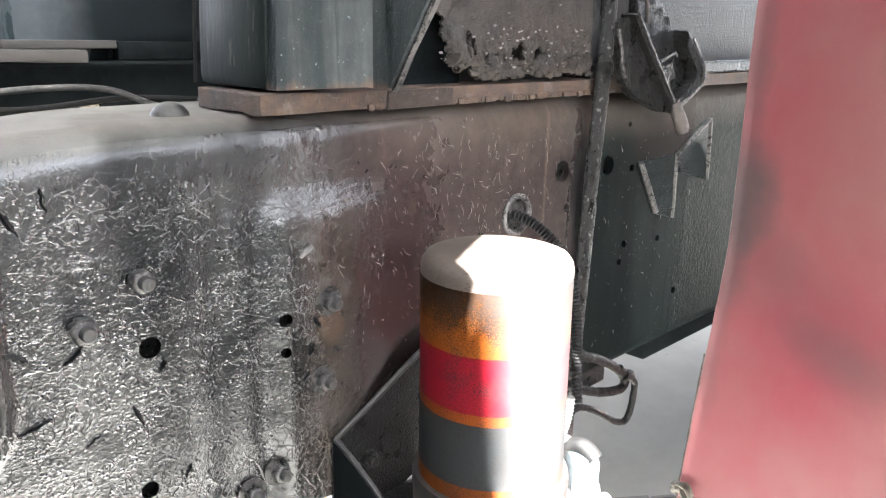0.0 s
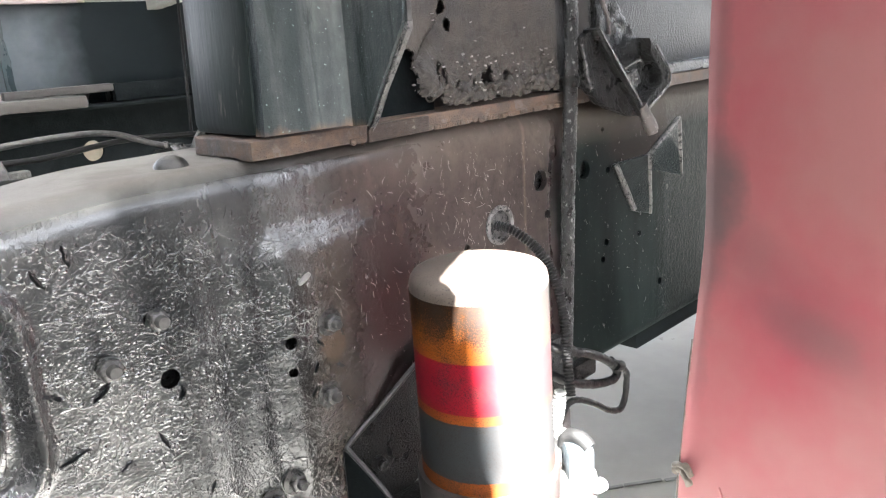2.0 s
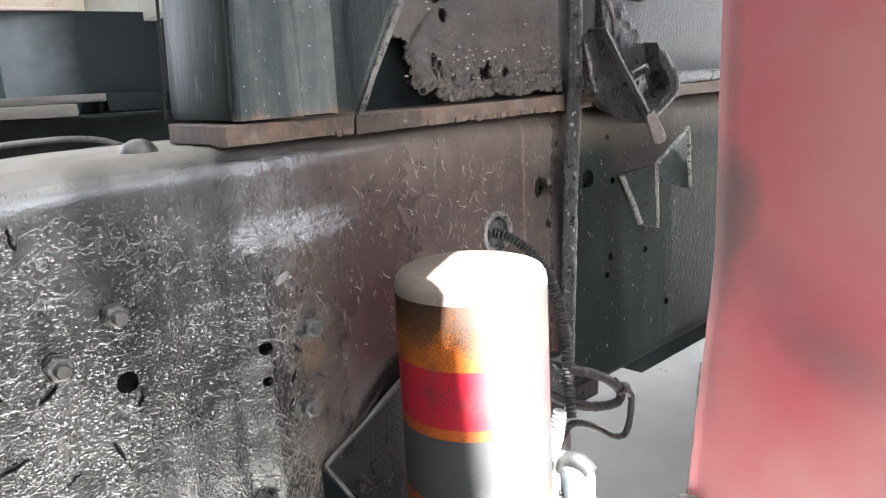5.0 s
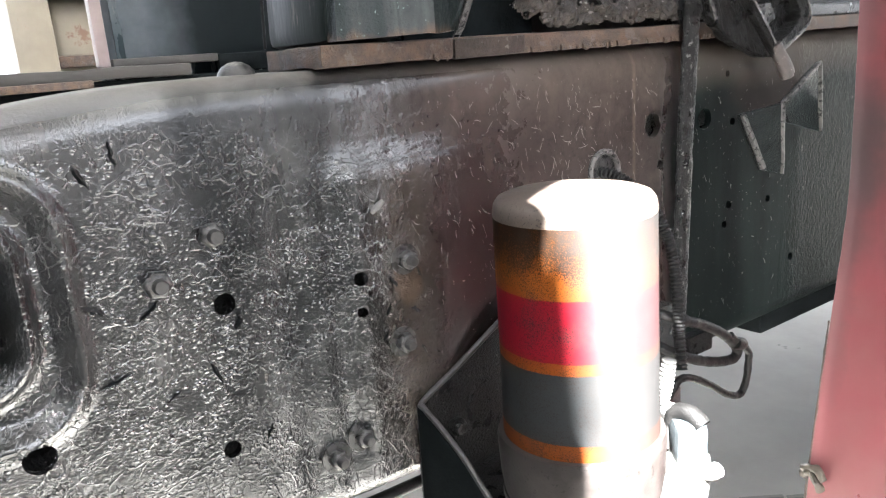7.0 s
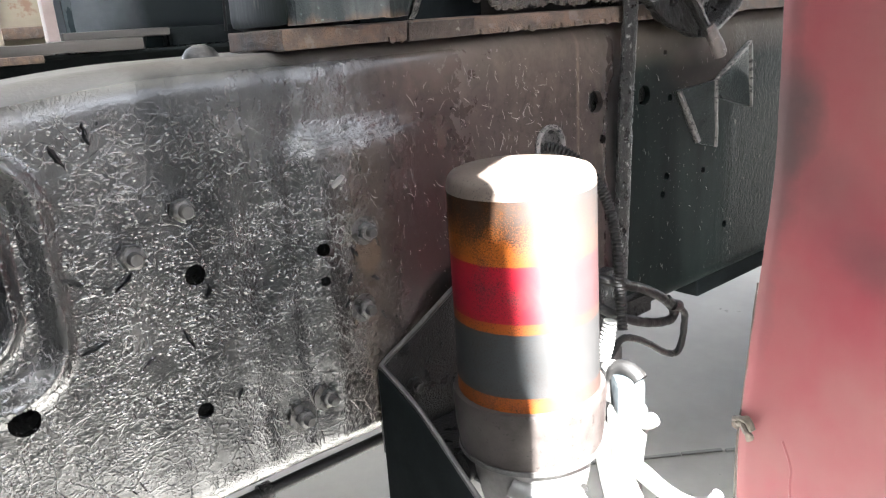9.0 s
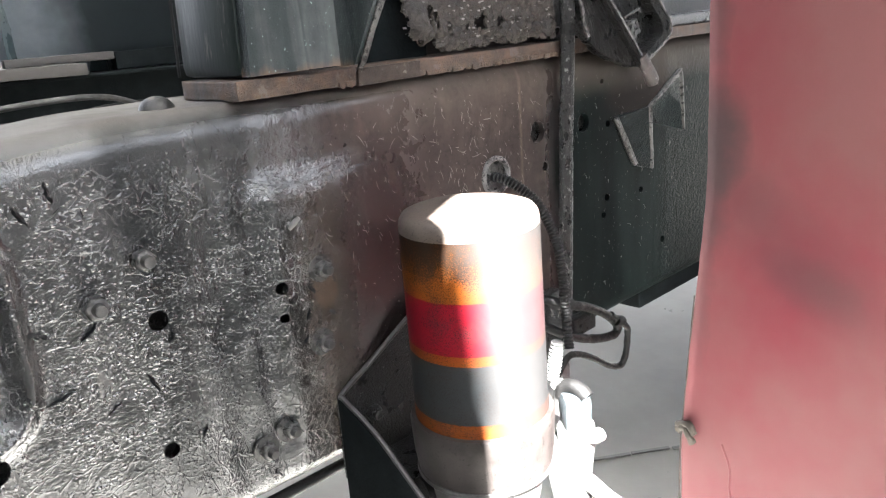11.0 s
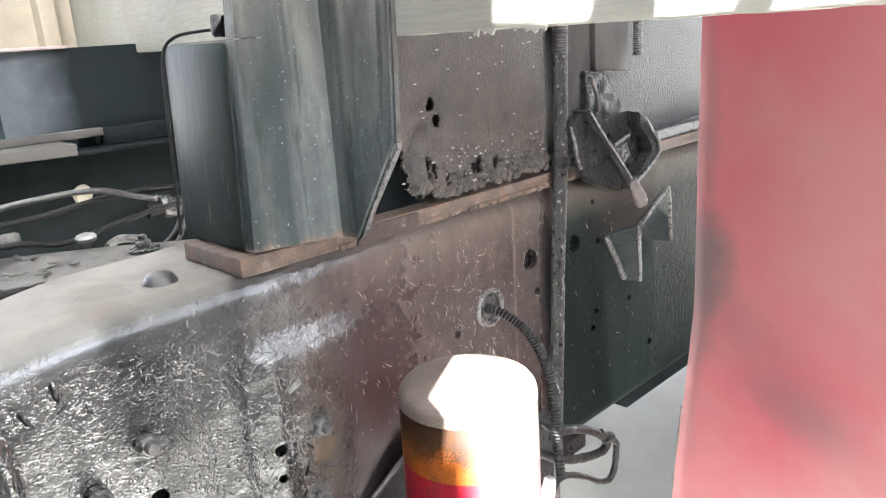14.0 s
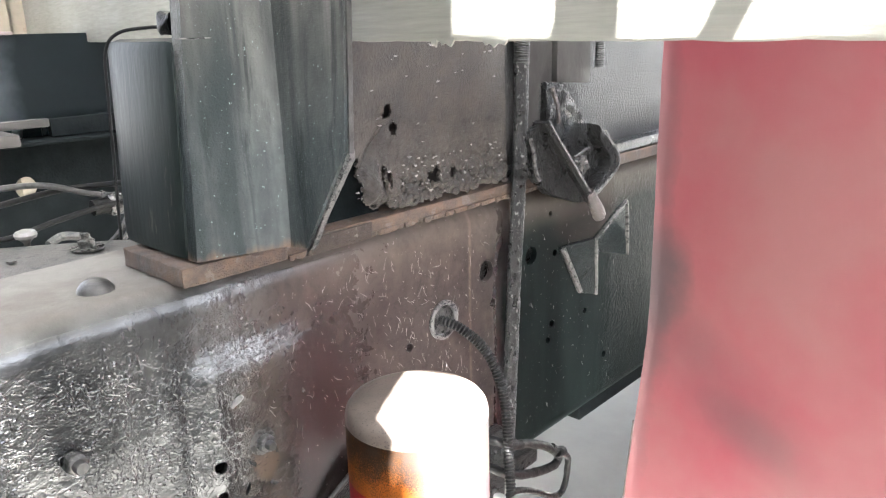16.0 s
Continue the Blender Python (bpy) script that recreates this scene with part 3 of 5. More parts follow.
# ---- chassis rail ----
TOP, FOOT = 1.047, 0.668
HOLES = [(0.263, 0.882, 0.0085), (0.375, 0.877, 0.006), (0.374, 0.848, 0.0045), (0.252, 0.766, 0.007), (0.124, 0.808, 0.011),
         (0.757, 0.960, 0.0135), (0.850, 0.957, 0.0125), (0.899, 0.847, 0.0055), (0.890, 0.824, 0.005), (0.678, 0.921, 0.0185),
         (0.770, 0.915, 0.006), (0.985, 0.840, 0.005), (0.622, 0.905, 0.0055), (1.045, 0.749, 0.006), (0.893, 1.005, 0.004), (0.905, 0.948, 0.005), (0.985, 0.925, 0.004)]


def web_push(x, z):
    """How far the web bulges out of its plane: a bolted-on doubler, a pressed ring and dents."""
    step = lambda v, a, b: max(0.0, min(1.0, (v - a) / (b - a))) ** 2 * (3 - 2 * max(0.0, min(1.0, (v - a) / (b - a))))
    p = 0.011 * step(x, 0.350 + 0.008 * noise.noise(Vector((z * 25, 2, 8))), 0.380) * (1 - step(x, 0.440, 0.530)) * (1 - step(z, 0.956 + 0.004 * noise.noise(Vector((x * 40, 1, 1))), 0.984))
    p += (0.0022 * math.exp(-((x - 0.345) / 0.020) ** 2) - 0.0015 * math.exp(-((x - 0.318) / 0.016) ** 2)) * (1 - step(z, 0.95, 1.0))
    p += 0.0022 * (1 - step(x, 0.34, 0.40)) * noise.noise(Vector((x * 9, 0, z * 9)))
    p += 0.0005 * noise.noise(Vector((x * 30, 3, z * 30))) * (1 - step(x, 0.40, 0.55))
    p += 0.0012 * noise.noise(Vector((x * 5, 7, z * 5)))
    ring = lambda h, w, r, cx, cz: math.hypot(max(abs(x - cx) - w + r, 0), max(abs(z - cz) - h + r, 0)) - r + min(max(abs(x - cx) - w + r, abs(z - cz) - h + r), 0)
    d = ring(0.090, 0.165, 0.045, -0.004, 0.911)
    p += 0.007 * math.exp(-(d / 0.006) ** 2) - 0.004 * step(-d, 0.008, 0.016)
    d = ring(0.060, 0.137, 0.035, -0.004, 0.916)
    p += 0.008 * math.exp(-(d / 0.006) ** 2) - 0.02 * step(-d, 0.006, 0.02)
    return p


def rail_top(x):
    return TOP - 0.5 * max(0.0, 0.28 - x) ** 2


def chassis_rail():
    rail = thing("chassis_rail", (0, 0, 0))
    R, step = 0.026, 0.003
    xs = np.concatenate([np.arange(-0.45, 1.15, step), np.arange(1.15, 2.6, 0.03)])
    sect = []
    for back in np.linspace(0.15, R, 16):
        sect.append((back, None, "top"))
    for a in np.linspace(0, 90, 9)[1:-1]:
        sect.append((a, None, "roll"))
    for z in np.arange(0.0, 1.0001, step / (TOP - FOOT - 2 * R)):
        sect.append((z, None, "web"))
    for a in np.linspace(0, 90, 7)[1:]:
        sect.append((a, None, "low"))
    for back in np.linspace(R, 0.09, 6)[1:]:
        sect.append((back, None, "foot"))
    verts, keep = [], []
    for x in xs:
        zt = rail_top(x)
        wide = 0.15 - 0.9 * max(0.0, 0.30 - x) ** 1.6
        for v, _, kind in sect:
            ok = True
            if kind == "top":
                y = R + (v - R) * (wide - R) / (0.15 - R)
                z = zt + 0.0015 * noise.noise(Vector((x * 12, y * 12, 0)))
            elif kind == "roll":
                y, z = R - R * math.sin(radians(v)), zt - R + R * math.cos(radians(v))
                y -= web_push(x, zt - R) * (v / 90) ** 2
            elif kind == "web":
                z = zt - R - v * (zt - FOOT - 2 * R)
                y = -web_push(x, z)
                for hx, hz, hr in HOLES:
                    d = math.hypot(x - hx, z - hz)
                    if d < hr * 0.999 - 0.0008:
                        ok = False
            elif kind == "low":
                y, z = R - R * math.cos(radians(v)), FOOT + R - R * math.sin(radians(v))
                y -= web_push(x, FOOT + R) * (1 - v / 90) ** 2
            else:
                y, z = v, FOOT
            verts.append((x, y, z))
            keep.append(ok)
    n = len(sect)
    faces = []
    for i in range(len(xs) - 1):
        for j in range(n - 1):
            q = (i * n + j, i * n + j + 1, (i + 1) * n + j + 1, (i + 1) * n + j)
            if all(keep[k] for k in q):
                faces.append(q)
    used = sorted({k for f in faces for k in f})
    back = {k: i for i, k in enumerate(used)}
    me = bpy.data.meshes.new("web")
    me.from_pydata([verts[k] for k in used], [], [[back[k] for k in f] for f in faces])
    bm = bmesh.new()
    bm.from_mesh(me)
    # round the ragged holes and give their edges the sheet's thickness
    rim = [e for e in bm.edges if len(e.link_faces) == 1]
    for hx, hz, hr in HOLES:
        mine = [e for e in rim if all(math.hypot(v.co.x - hx, v.co.z - hz) < hr + 0.006 and v.co.y < 0.012 for v in e.verts)]
        for v in {v for e in mine for v in e.verts}:
            a = math.atan2(v.co.z - hz, v.co.x - hx)
            v.co.x, v.co.z = hx + hr * math.cos(a), hz + hr * math.sin(a)
        out = bmesh.ops.extrude_edge_only(bm, edges=mine)
        bmesh.ops.translate(bm, vec=(0, 0.008, 0), verts=[v for v in out["geom"] if isinstance(v, bmesh.types.BMVert)])
    bm.to_mesh(me)
    bm.free()
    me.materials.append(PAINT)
    me.shade_smooth()
    me.set_sharp_from_angle(angle=radians(50))
    web = new("web", me)
    web.parent = rail
    # dark sheet put in behind the web in place of the shade inside
    part("hole_liner", bar((-0.45, 0.016, FOOT + 0.028), (2.6, 0.019, TOP - 0.05), 0), GREASY, rail, "dark sheet added behind the web so its holes look dark")
    out90 = Matrix.Rotation(radians(90), 4, "X")
    for x, z, push, size in ((0.259, 0.937, 0.003, 0.019), (0.216, 0.910, 0.003, 0.021)):
        nut = part("nut", hexnut((x, -push + 0.002, z), size, 0.012, out90, x * 9), NUT, rail)
        part("bolt_end", turned([(0.0055, 0.004), (0.0055, 0.015), (0.0045, 0.0165), (0, 0.0165)], 14, pose(x, -push, z) @ out90), STEEL, nut)
    for x, z, push in ((0.418, 0.885, 0.0105), (0.409, 0.813, 0.0105), (0.363, 0.737, 0.004), (0.337, 0.726, 0.003)):
        part("washer", turned([(0.0135, 0), (0.0135, 0.002), (0.006, 0.0025)], 24, pose(x, -push + 0.001, z) @ out90), NUT, rail)
        nut = part("nut", hexnut((x, -push - 0.001, z), 0.018, 0.009, out90, x * 31), NUT, rail)
        part("bolt_end", turned([(0.0048, 0.004), (0.0048, 0.015), (0.0038, 0.0165), (0, 0.0165)], 14, pose(x, -push, z) @ out90), STEEL, nut)
    part("rivet", turned([(0.0150, -0.001), (0.0143, 0.0022), (0.0108, 0.0068), (0.0050, 0.0098), (0, 0.0104)], 28, pose(0.316, 0.050, TOP)), STEEL, rail, "domed steel rivet head")
    part("broken_stud", turned([(0.0025, 0), (0.0028, 0.009), (0.002, 0.014), (0, 0.0145)], 10, pose(0.391, -0.009, 0.930, 50, 0, 60)), CAST, rail, "bare bright broken stud")
    grommet = turned([(0.0185, -0.002), (0.0235, -0.001), (0.0238, 0.002), (0.020, 0.0035), (0.0178, 0.002), (0.0178, -0.002)], 32, pose(0.678, 0.0, 0.921) @ out90)
    part("grommet", grommet, METAL, rail, "chipped steel ring round the cable hole")
    return tagged(rail, "black crackled paint and rust on a pressed steel truck chassis rail", "chassis rail")


chassis_rail()

# paint curls and blisters that stand off the web
def paint_flakes():
    bm = bmesh.new()
    rnd = random.Random(4)
    def place(x, z, long, wide, turn, lift, bend=0.0):
        pts = []  # one curled strip
        for i in range(5):
            u = i / 4 - 0.5
            sag = bend * long * (0.25 - u * u) * 2
            px, pz = x + u * long * math.cos(turn) - sag * math.sin(turn), z + u * long * math.sin(turn) + sag * math.cos(turn)
            y = -web_push(px, pz) - 0.0004 - lift * (1 - 4 * u * u)
            w = wide * (1 - 3 * u * u)
            nx, nz = -math.sin(turn) * w, math.cos(turn) * w
            pts.append((bm.verts.new((px + nx, y, pz + nz)), bm.verts.new((px, y - lift * 0.6, pz)), bm.verts.new((px - nx, y + 0.0004, pz - nz))))
        for a, b in zip(pts, pts[1:]):
            bm.faces.new((a[0], a[1], b[1], b[0]))
            bm.faces.new((a[1], a[2], b[2], b[1]))
    bm = bmesh.new()
    for _ in range(70):
        x, z = rnd.uniform(0.16, 0.37), rnd.uniform(0.70, 1.01)
        place(x, z, rnd.uniform(0.003, 0.016) * rnd.random() ** 0.6, rnd.uniform(0.0002, 0.0005), rnd.uniform(0, math.pi), rnd.uniform(0.0003, 0.0013))
    tagged(part("flaking_paint", bm, FLAKE, bpy.data.objects["chassis_rail"], "curled flakes of dark lifting paint"), kind="stuff")
    bm = bmesh.new()
    for _ in range(300):
        x, z = rnd.gauss(0.60, 0.09), rnd.uniform(0.84, 1.015)
        if not 0.42 < x < 0.77:
            continue
        place(x, z, rnd.uniform(0.002, 0.007) + (0.013 * rnd.random() if rnd.random() < 0.4 else 0.0), rnd.uniform(0.0002, 0.0005), rnd.gauss(1.9, 0.5), rnd.uniform(0.0002, 0.0005), rnd.uniform(-0.35, 0.35))
    for _ in range(40):
        x, z = rnd.uniform(0.80, 1.1), rnd.uniform(0.70, 1.0)
        place(x, z, rnd.uniform(0.002, 0.009), rnd.uniform(0.00012, 0.0003), rnd.gauss(1.9, 0.5), rnd.uniform(0.0002, 0.0005), rnd.uniform(-0.3, 0.3))
    tagged(part("chipped_paint", bm, CHIP, bpy.data.objects["chassis_rail"], "short pale chips and scratches in the paint"), kind="stuff")


def blister(x, z, long, wide, turn, lift):
    """A torn pucker in the paint: a lifted tent of paint over a near-black strip for the shaded gap."""
    rail = bpy.data.objects["chassis_rail"]
    c, q = math.cos(turn), math.sin(turn)
    bm = bmesh.new()
    top, foot, slit = [], [], []
    for i in range(9):
        u = i / 4 - 1
        w = 0.62 * wide * (1 - u * u) * (1 + 0.9 * noise.noise(Vector((u * 5, x * 90, z * 90))))
        off = 0.12 * long * noise.noise(Vector((u * 2.2, x * 70, z * 50)))
        px, pz = x + u * long / 2 * c - off * q, z + u * long / 2 * q + off * c
        y = -web_push(px, pz)
        top.append(bm.verts.new((px + 0.15 * w * -q, y - 0.0006 - lift * (1 - u * u), pz + 0.15 * w * c)))
        foot.append(bm.verts.new((px - 1.3 * w * -q, y + 0.0004, pz - 1.3 * w * c)))
        slit.append(((px - 0.1 * w * -q, y - 0.0009, pz - 0.1 * w * c), (px + 0.9 * w * -q, y - 0.0007, pz + 0.9 * w * c)))
    for i in range(8):
        bm.faces.new((top[i], top[i + 1], foot[i + 1], foot[i]))
    part("blister", bm, FLAKE, rail)
    bm = bmesh.new()
    low, high = [bm.verts.new(a) for a, b in slit[1:-1]], [bm.verts.new(b) for a, b in slit[1:-1]]
    for i in range(6):
        bm.faces.new((low[i], low[i + 1], high[i + 1], high[i]))
    part("tear", bm, FLATBLACK, rail, "tear in the paint, its shaded gap painted black")


FLAKE = plain("flake", (0.008, 0.008, 0.008), (0.03, 0.029, 0.028), 0.24, 0.0, 90, 0.2, 0.0005)
CHIP = plain("chip", (0.045, 0.041, 0.038), (0.22, 0.205, 0.195), 0.4, 0.0, 220, 0.2, 0.0005)
paint_flakes()
for spot in ((0.202, 1.003, 0.024, 0.004, 1.7, 0.003), (0.181, 0.990, 0.022, 0.004, 1.9, 0.003), (0.174, 0.900, 0.022, 0.005, 2.5, 0.004), (0.209, 0.890, 0.024, 0.004, 0.6, 0.004),
             (0.271, 0.866, 0.016, 0.004, 1.3, 0.003), (0.250, 0.830, 0.030, 0.003, 1.9, 0.002), (0.284, 0.770, 0.016, 0.004, 1.1, 0.002), (0.180, 0.846, 0.030, 0.003, 0.25, 0.003),
             (0.216, 0.822, 0.016, 0.002, 0.5, 0.002), (0.405, 0.868, 0.018, 0.004, 2.2, 0.003), (0.398, 0.845, 0.016, 0.004, 1.2, 0.003), (0.431, 0.872, 0.016, 0.003, 1.9, 0.003),
             (0.425, 0.838, 0.018, 0.003, 2.6, 0.002), (0.392, 0.822, 0.014, 0.003, 0.9, 0.003), (0.43, 0.80, 0.016, 0.003, 2.0, 0.002)):
    x, z, long, wide, turn, lift = spot
    blister(x, z, long * 0.85, wide * 0.8, turn, lift)


# ---- subframe over the rail ----
def packing_strip():
    t = thing("packing_strip", (0.7, 0.04, TOP))
    inv = Matrix.Translation((-0.7, -0.04, -TOP))
    bm = bar((0.362, -0.009, TOP + 0.0005), (1.9, 0.095, TOP + 0.0170), 0.0015, 40, inv)
    rough_up(bm, 0.0016, 70)
    part("strip", bm, RUST, t)
    bm = slab([(0.486, -0.0118, TOP - 0.001), (0.565, -0.0118, TOP + 0.000), (0.566, -0.0118, TOP + 0.0155), (0.487, -0.0118, TOP + 0.0155)], (0, 0.005, 0), 0.001, 0)
    bmesh.ops.transform(bm, matrix=inv, verts=bm.verts)
    rnd = random.Random(17)
    scale = bmesh.new()
    for k in range(230):
        x, w = rnd.uniform(0.46, 1.05), rnd.uniform(0.002, 0.010)
        drop = rnd.uniform(0.0001, 0.0006) if rnd.random() < 0.93 else rnd.uniform(0.0006, 0.0018)
        hang = [(x, TOP + 0.0045), (x + w * 0.2, TOP - drop * 0.4), (x + w * rnd.uniform(0.4, 0.6), TOP - drop), (x + w * 0.9, TOP - drop * 0.3), (x + w, TOP + 0.0050)]
        slab([(a, -0.0098 - 0.000008 * k, b) for a, b in hang], (0, 0.0022, 0), 0, 0, scale)
    bmesh.ops.transform(scale, matrix=inv, verts=scale.verts)
    tagged(part("rust_scale", scale, RUST, t, "ragged rust scale along the strip's lower edge", None), kind="stuff")
    part("tab", bm, TABRUST, t, "small flat steel tab")
    return tagged(t, "rusty flat steel packing strip on the rail top", "packing strip")


packing_strip()
DECK = TOP + 0.0172


def bracket_column():
    """A folded sheet upright that stands on the strip, with a rounded steel box behind its left edge."""
    t = thing("bracket_column", (0.42, 0.02, DECK))
    inv = Matrix.Translation((-0.42, -0.02, -DECK))
    zt = 1.62
    a, f, c, e = Vector((0.378, -0.002, 0)), Vector((0.4545, -0.030, 0)), Vector((0.458, -0.051, 0)), Vector((0.466, -0.100, 0))
    plan = [Vector((0.386, 0.008, 0)), Vector((0.380, 0.0035, 0)), a + Vector((0.0028, -0.002, 0)), f - Vector((0.006, -0.001, 0)), f + Vector((0.0005, -0.001, 0)), f + Vector((0.002, -0.008, 0)), c, e]
    low = [DECK + 0.002, DECK + 0.002, DECK + 0.002, DECK + 0.004, DECK + 0.003, DECK + 0.003, DECK + 0.004, DECK + 0.090]
    bm = bmesh.new()
    rows = []
    cols = 28
    for p, z0 in zip(plan, low):
        rows.append([bm.verts.new((p.x + 0.055 * (zt - z0) * (k / cols) ** 1.15 * (0.0 if 3 <= len(rows) <= 6 else 1.0) + 0.0012 * noise.noise(Vector((p.x * 20, 1, z0 + (zt - z0) * k / cols * 6))), p.y + 0.001 * noise.noise(Vector((p.x * 30, 5, z0 + (zt - z0) * k / cols * 7))), z0 + (zt - z0) * (k / cols) ** 1.15)) for k in range(cols + 1)])
    for r, q in zip(rows, rows[1:]):
        for k in range(cols):
            bm.faces.new((r[k], q[k], q[k + 1], r[k + 1]))
    bmesh.ops.recalc_face_normals(bm, faces=bm.faces)
    bmesh.ops.solidify(bm, geom=bm.faces[:], thickness=0.004)
    bmesh.ops.transform(bm, matrix=inv, verts=bm.verts)
    part("folded_sheet", bm, COLUMN, t, "", 35)
    bm = bar((0.3715, 0.002, DECK + 0.001), (0.446, 0.112, 1.243), 0.010, 0)
    for v in bm.verts:
        v.co.x += 0.010 * (v.co.z - DECK) / 0.18 * (1 if v.co.y < 0.05 else 0.8)
    bmesh.ops.transform(bm, matrix=inv, verts=bm.verts)
    part("box", bm, MATTE, t, "rounded black steel box")
    # cut and side edges of the sheet, toned paler for the light on them
    bm = slab([(c.x, c.y - 0.004, DECK + 0.006), (c.x, c.y + 0.002, DECK + 0.0005), (e.x, e.y - 0.001, DECK + 0.083), (e.x, e.y - 0.001, DECK + 0.093)], (0.007, 0.001, 0), 0.0008)
    bmesh.ops.transform(bm, matrix=inv, verts=bm.verts)
    part("cut_edge", bm, METAL, t, "cut edge of the sheet, toned paler as if lit")
    bm = slab([(e.x - 0.001, e.y - 0.0025, DECK + 0.088), (e.x + 0.004, e.y - 0.0025, DECK + 0.088), (e.x + 0.029, e.y - 0.0025, zt), (e.x + 0.024, e.y - 0.0025, zt)], (0, 0.005, 0), 0.0008)
    bmesh.ops.transform(bm, matrix=inv, verts=bm.verts)
    part("side_edge", bm, STEEL, t, "side edge of the sheet, toned paler as if lit")
    bm = tube([(a.x + 0.004, a.y - 0.0045, 1.2425), ((a.x + f.x) / 2, (a.y + f.y) / 2 - 0.0025, 1.2425), (f.x - 0.003, f.y - 0.0022, 1.242)], 0.0006, 6, 8)
    bmesh.ops.transform(bm, matrix=inv, verts=bm.verts)
    part("scratch", bm, METAL, t, "thin pale scratch across the sheet")
    bm = tube([(0.470, -0.078, 1.300), (0.466, -0.079, 1.290), (0.460, -0.073, 1.281), (0.458, -0.066, 1.284), (0.460, -0.062, 1.294)], 0.0016, 8, 6)
    bmesh.ops.transform(bm, matrix=inv, verts=bm.verts)
    part("hook", bm, STEEL, t, "small bent wire hook")
    return tagged(t, "black painted folded sheet steel upright with dust stains", "bracket")


bracket_column()


def side_member():
    """The bed's long member over the strip: a rust-eaten plate with holes, and its painted far run."""
    t = thing("bed_side_member", (0.7, 0.0, DECK))
    inv = Matrix.Translation((-0.7, 0, -DECK))
    step = 0.0017
    xs, zs = np.arange(0.50, 0.788, step), np.arange(DECK + 0.004, 1.42, step)
    rnd = random.Random(11)
    bites = [(0.605, 1.150, 0.0045), (0.598, 1.168, 0.005), (0.655, 1.092, 0.004), (0.690, 1.093, 0.0045), (0.64, 1.09, 0.003), (0.665, 1.099, 0.003), (0.595, 1.095, 0.003)]
    bites += [(rnd.uniform(0.58, 0.76), rnd.uniform(1.075, 1.11), rnd.uniform(0.001, 0.003)) for _ in range(10)]
    bm = bmesh.new()
    grid = {}
    for i, x in enumerate(xs):
        for j, z in enumerate(zs):
            ragged = DECK + 0.004 + 0.010 * max(0, noise.noise(Vector((x * 45, 2, 0)))) 
            wob = 0.0045 * noise.noise(Vector((x * 50, z * 50, 4))) + 0.0028 * noise.noise(Vector((x * 260, z * 260, 7)))
            void = x + wob < 0.5535 + 0.10 * max(0.0, 1.105 - z) and z + wob < 1.128
            curl_gap = 0.552 < x < 0.588 and z < 1.081 + 4 * wob * 0.5
            crack = abs(x + wob - 0.5865 - 0.12 * (1.085 - z)) < 0.0026 and z < 1.106
            if z < ragged or void or curl_gap or crack or any(math.hypot(x - a, (z - b) * 0.8) < r * (1 + 0.5 * noise.noise(Vector((x * 200, z * 200, 0)))) for a, b, r in bites):
                continue
            crust = math.exp(-max(0, z - 1.085) / 0.02)
            y = -0.003 - 0.007 * crust * (0.5 + noise.noise(Vector((x * 70, z * 70, 3))) + 0.6 * noise.noise(Vector((x * 190, z * 190, 5)))) - 0.0012 * noise.noise(Vector((x * 25, z * 25, 9)))
            y -= 0.016 * math.exp(-((x - 0.566) / 0.016) ** 2 - ((z - 1.095) / 0.022) ** 2)
            y += 0.007 * math.exp(-((x - 0.5545 - 0.9 * (z - 1.112)) / 0.006) ** 2 - ((z - 1.13) / 0.02) ** 2)
            grid[i, j] = bm.verts.new((x + 0.0016 * noise.noise(Vector((x * 310, z * 310, 1))), y, z + 0.0016 * noise.noise(Vector((x * 310, z * 310, 6)))))
    for i, j in list(grid):
        q = [grid.get(k) for k in ((i, j), (i + 1, j), (i + 1, j + 1), (i, j + 1))]
        if all(q):
            bm.faces.new(q)
    bmesh.ops.recalc_face_normals(bm, faces=bm.faces)
    bmesh.ops.solidify(bm, geom=bm.faces[:], thickness=-0.003)
    bmesh.ops.transform(bm, matrix=inv, verts=bm.verts)
    rnd = random.Random(8)
    chips = bmesh.new()
    for _ in range(170):
        low = rnd.random() < 0.6
        x, z = rnd.uniform(0.55, 0.785), rnd.uniform(1.075, 1.12) if low else rnd.uniform(1.10, 1.33)
        r, turn = rnd.uniform(0.0004, 0.0018) * (1.3 if low else 1.0), rnd.uniform(0, 6.28)
        y = -0.0058 - (0.004 if low else 0.0)
        ring = [chips.verts.new((x + r * (1.6 if low else 2.6) * math.cos(a + turn) * rnd.uniform(0.5, 1), y - 0.0015 * (k % 2), z + r * math.sin(a + turn) * rnd.uniform(0.4, 1))) for k, a in enumerate((0, 1.3, 2.5, 3.8, 5.0))]
        hub = chips.verts.new((x, y - 0.0018, z))
        for k in range(5):
            chips.faces.new((hub, ring[k], ring[(k + 1) % 5]))
    bmesh.ops.transform(chips, matrix=inv, verts=chips.verts)
    tagged(part("scaling_rust", chips, CHIP, t, "pale flakes of scaling rust", None), kind="stuff")
    part("rusted_plate", bm, CRUST, t, "brown rust-eaten plate with ragged holes", 60)
    bm = bar((0.788, 0.012, DECK + 0.016), (2.2, 0.018, 1.42), 0.001, 4, inv)
    part("far_plate", rough_up(bm, 0.0012, 15), CRINKLE, t, "glossy black painted plate")
    bm = bar((0.788, -0.008, DECK + 0.0003), (2.2, 0.07, DECK + 0.016), 0.003, 6, inv)
    part("lower_flange", rough_up(bm, 0.0015, 30), GREASY, t, "tar-black caked lower flange")
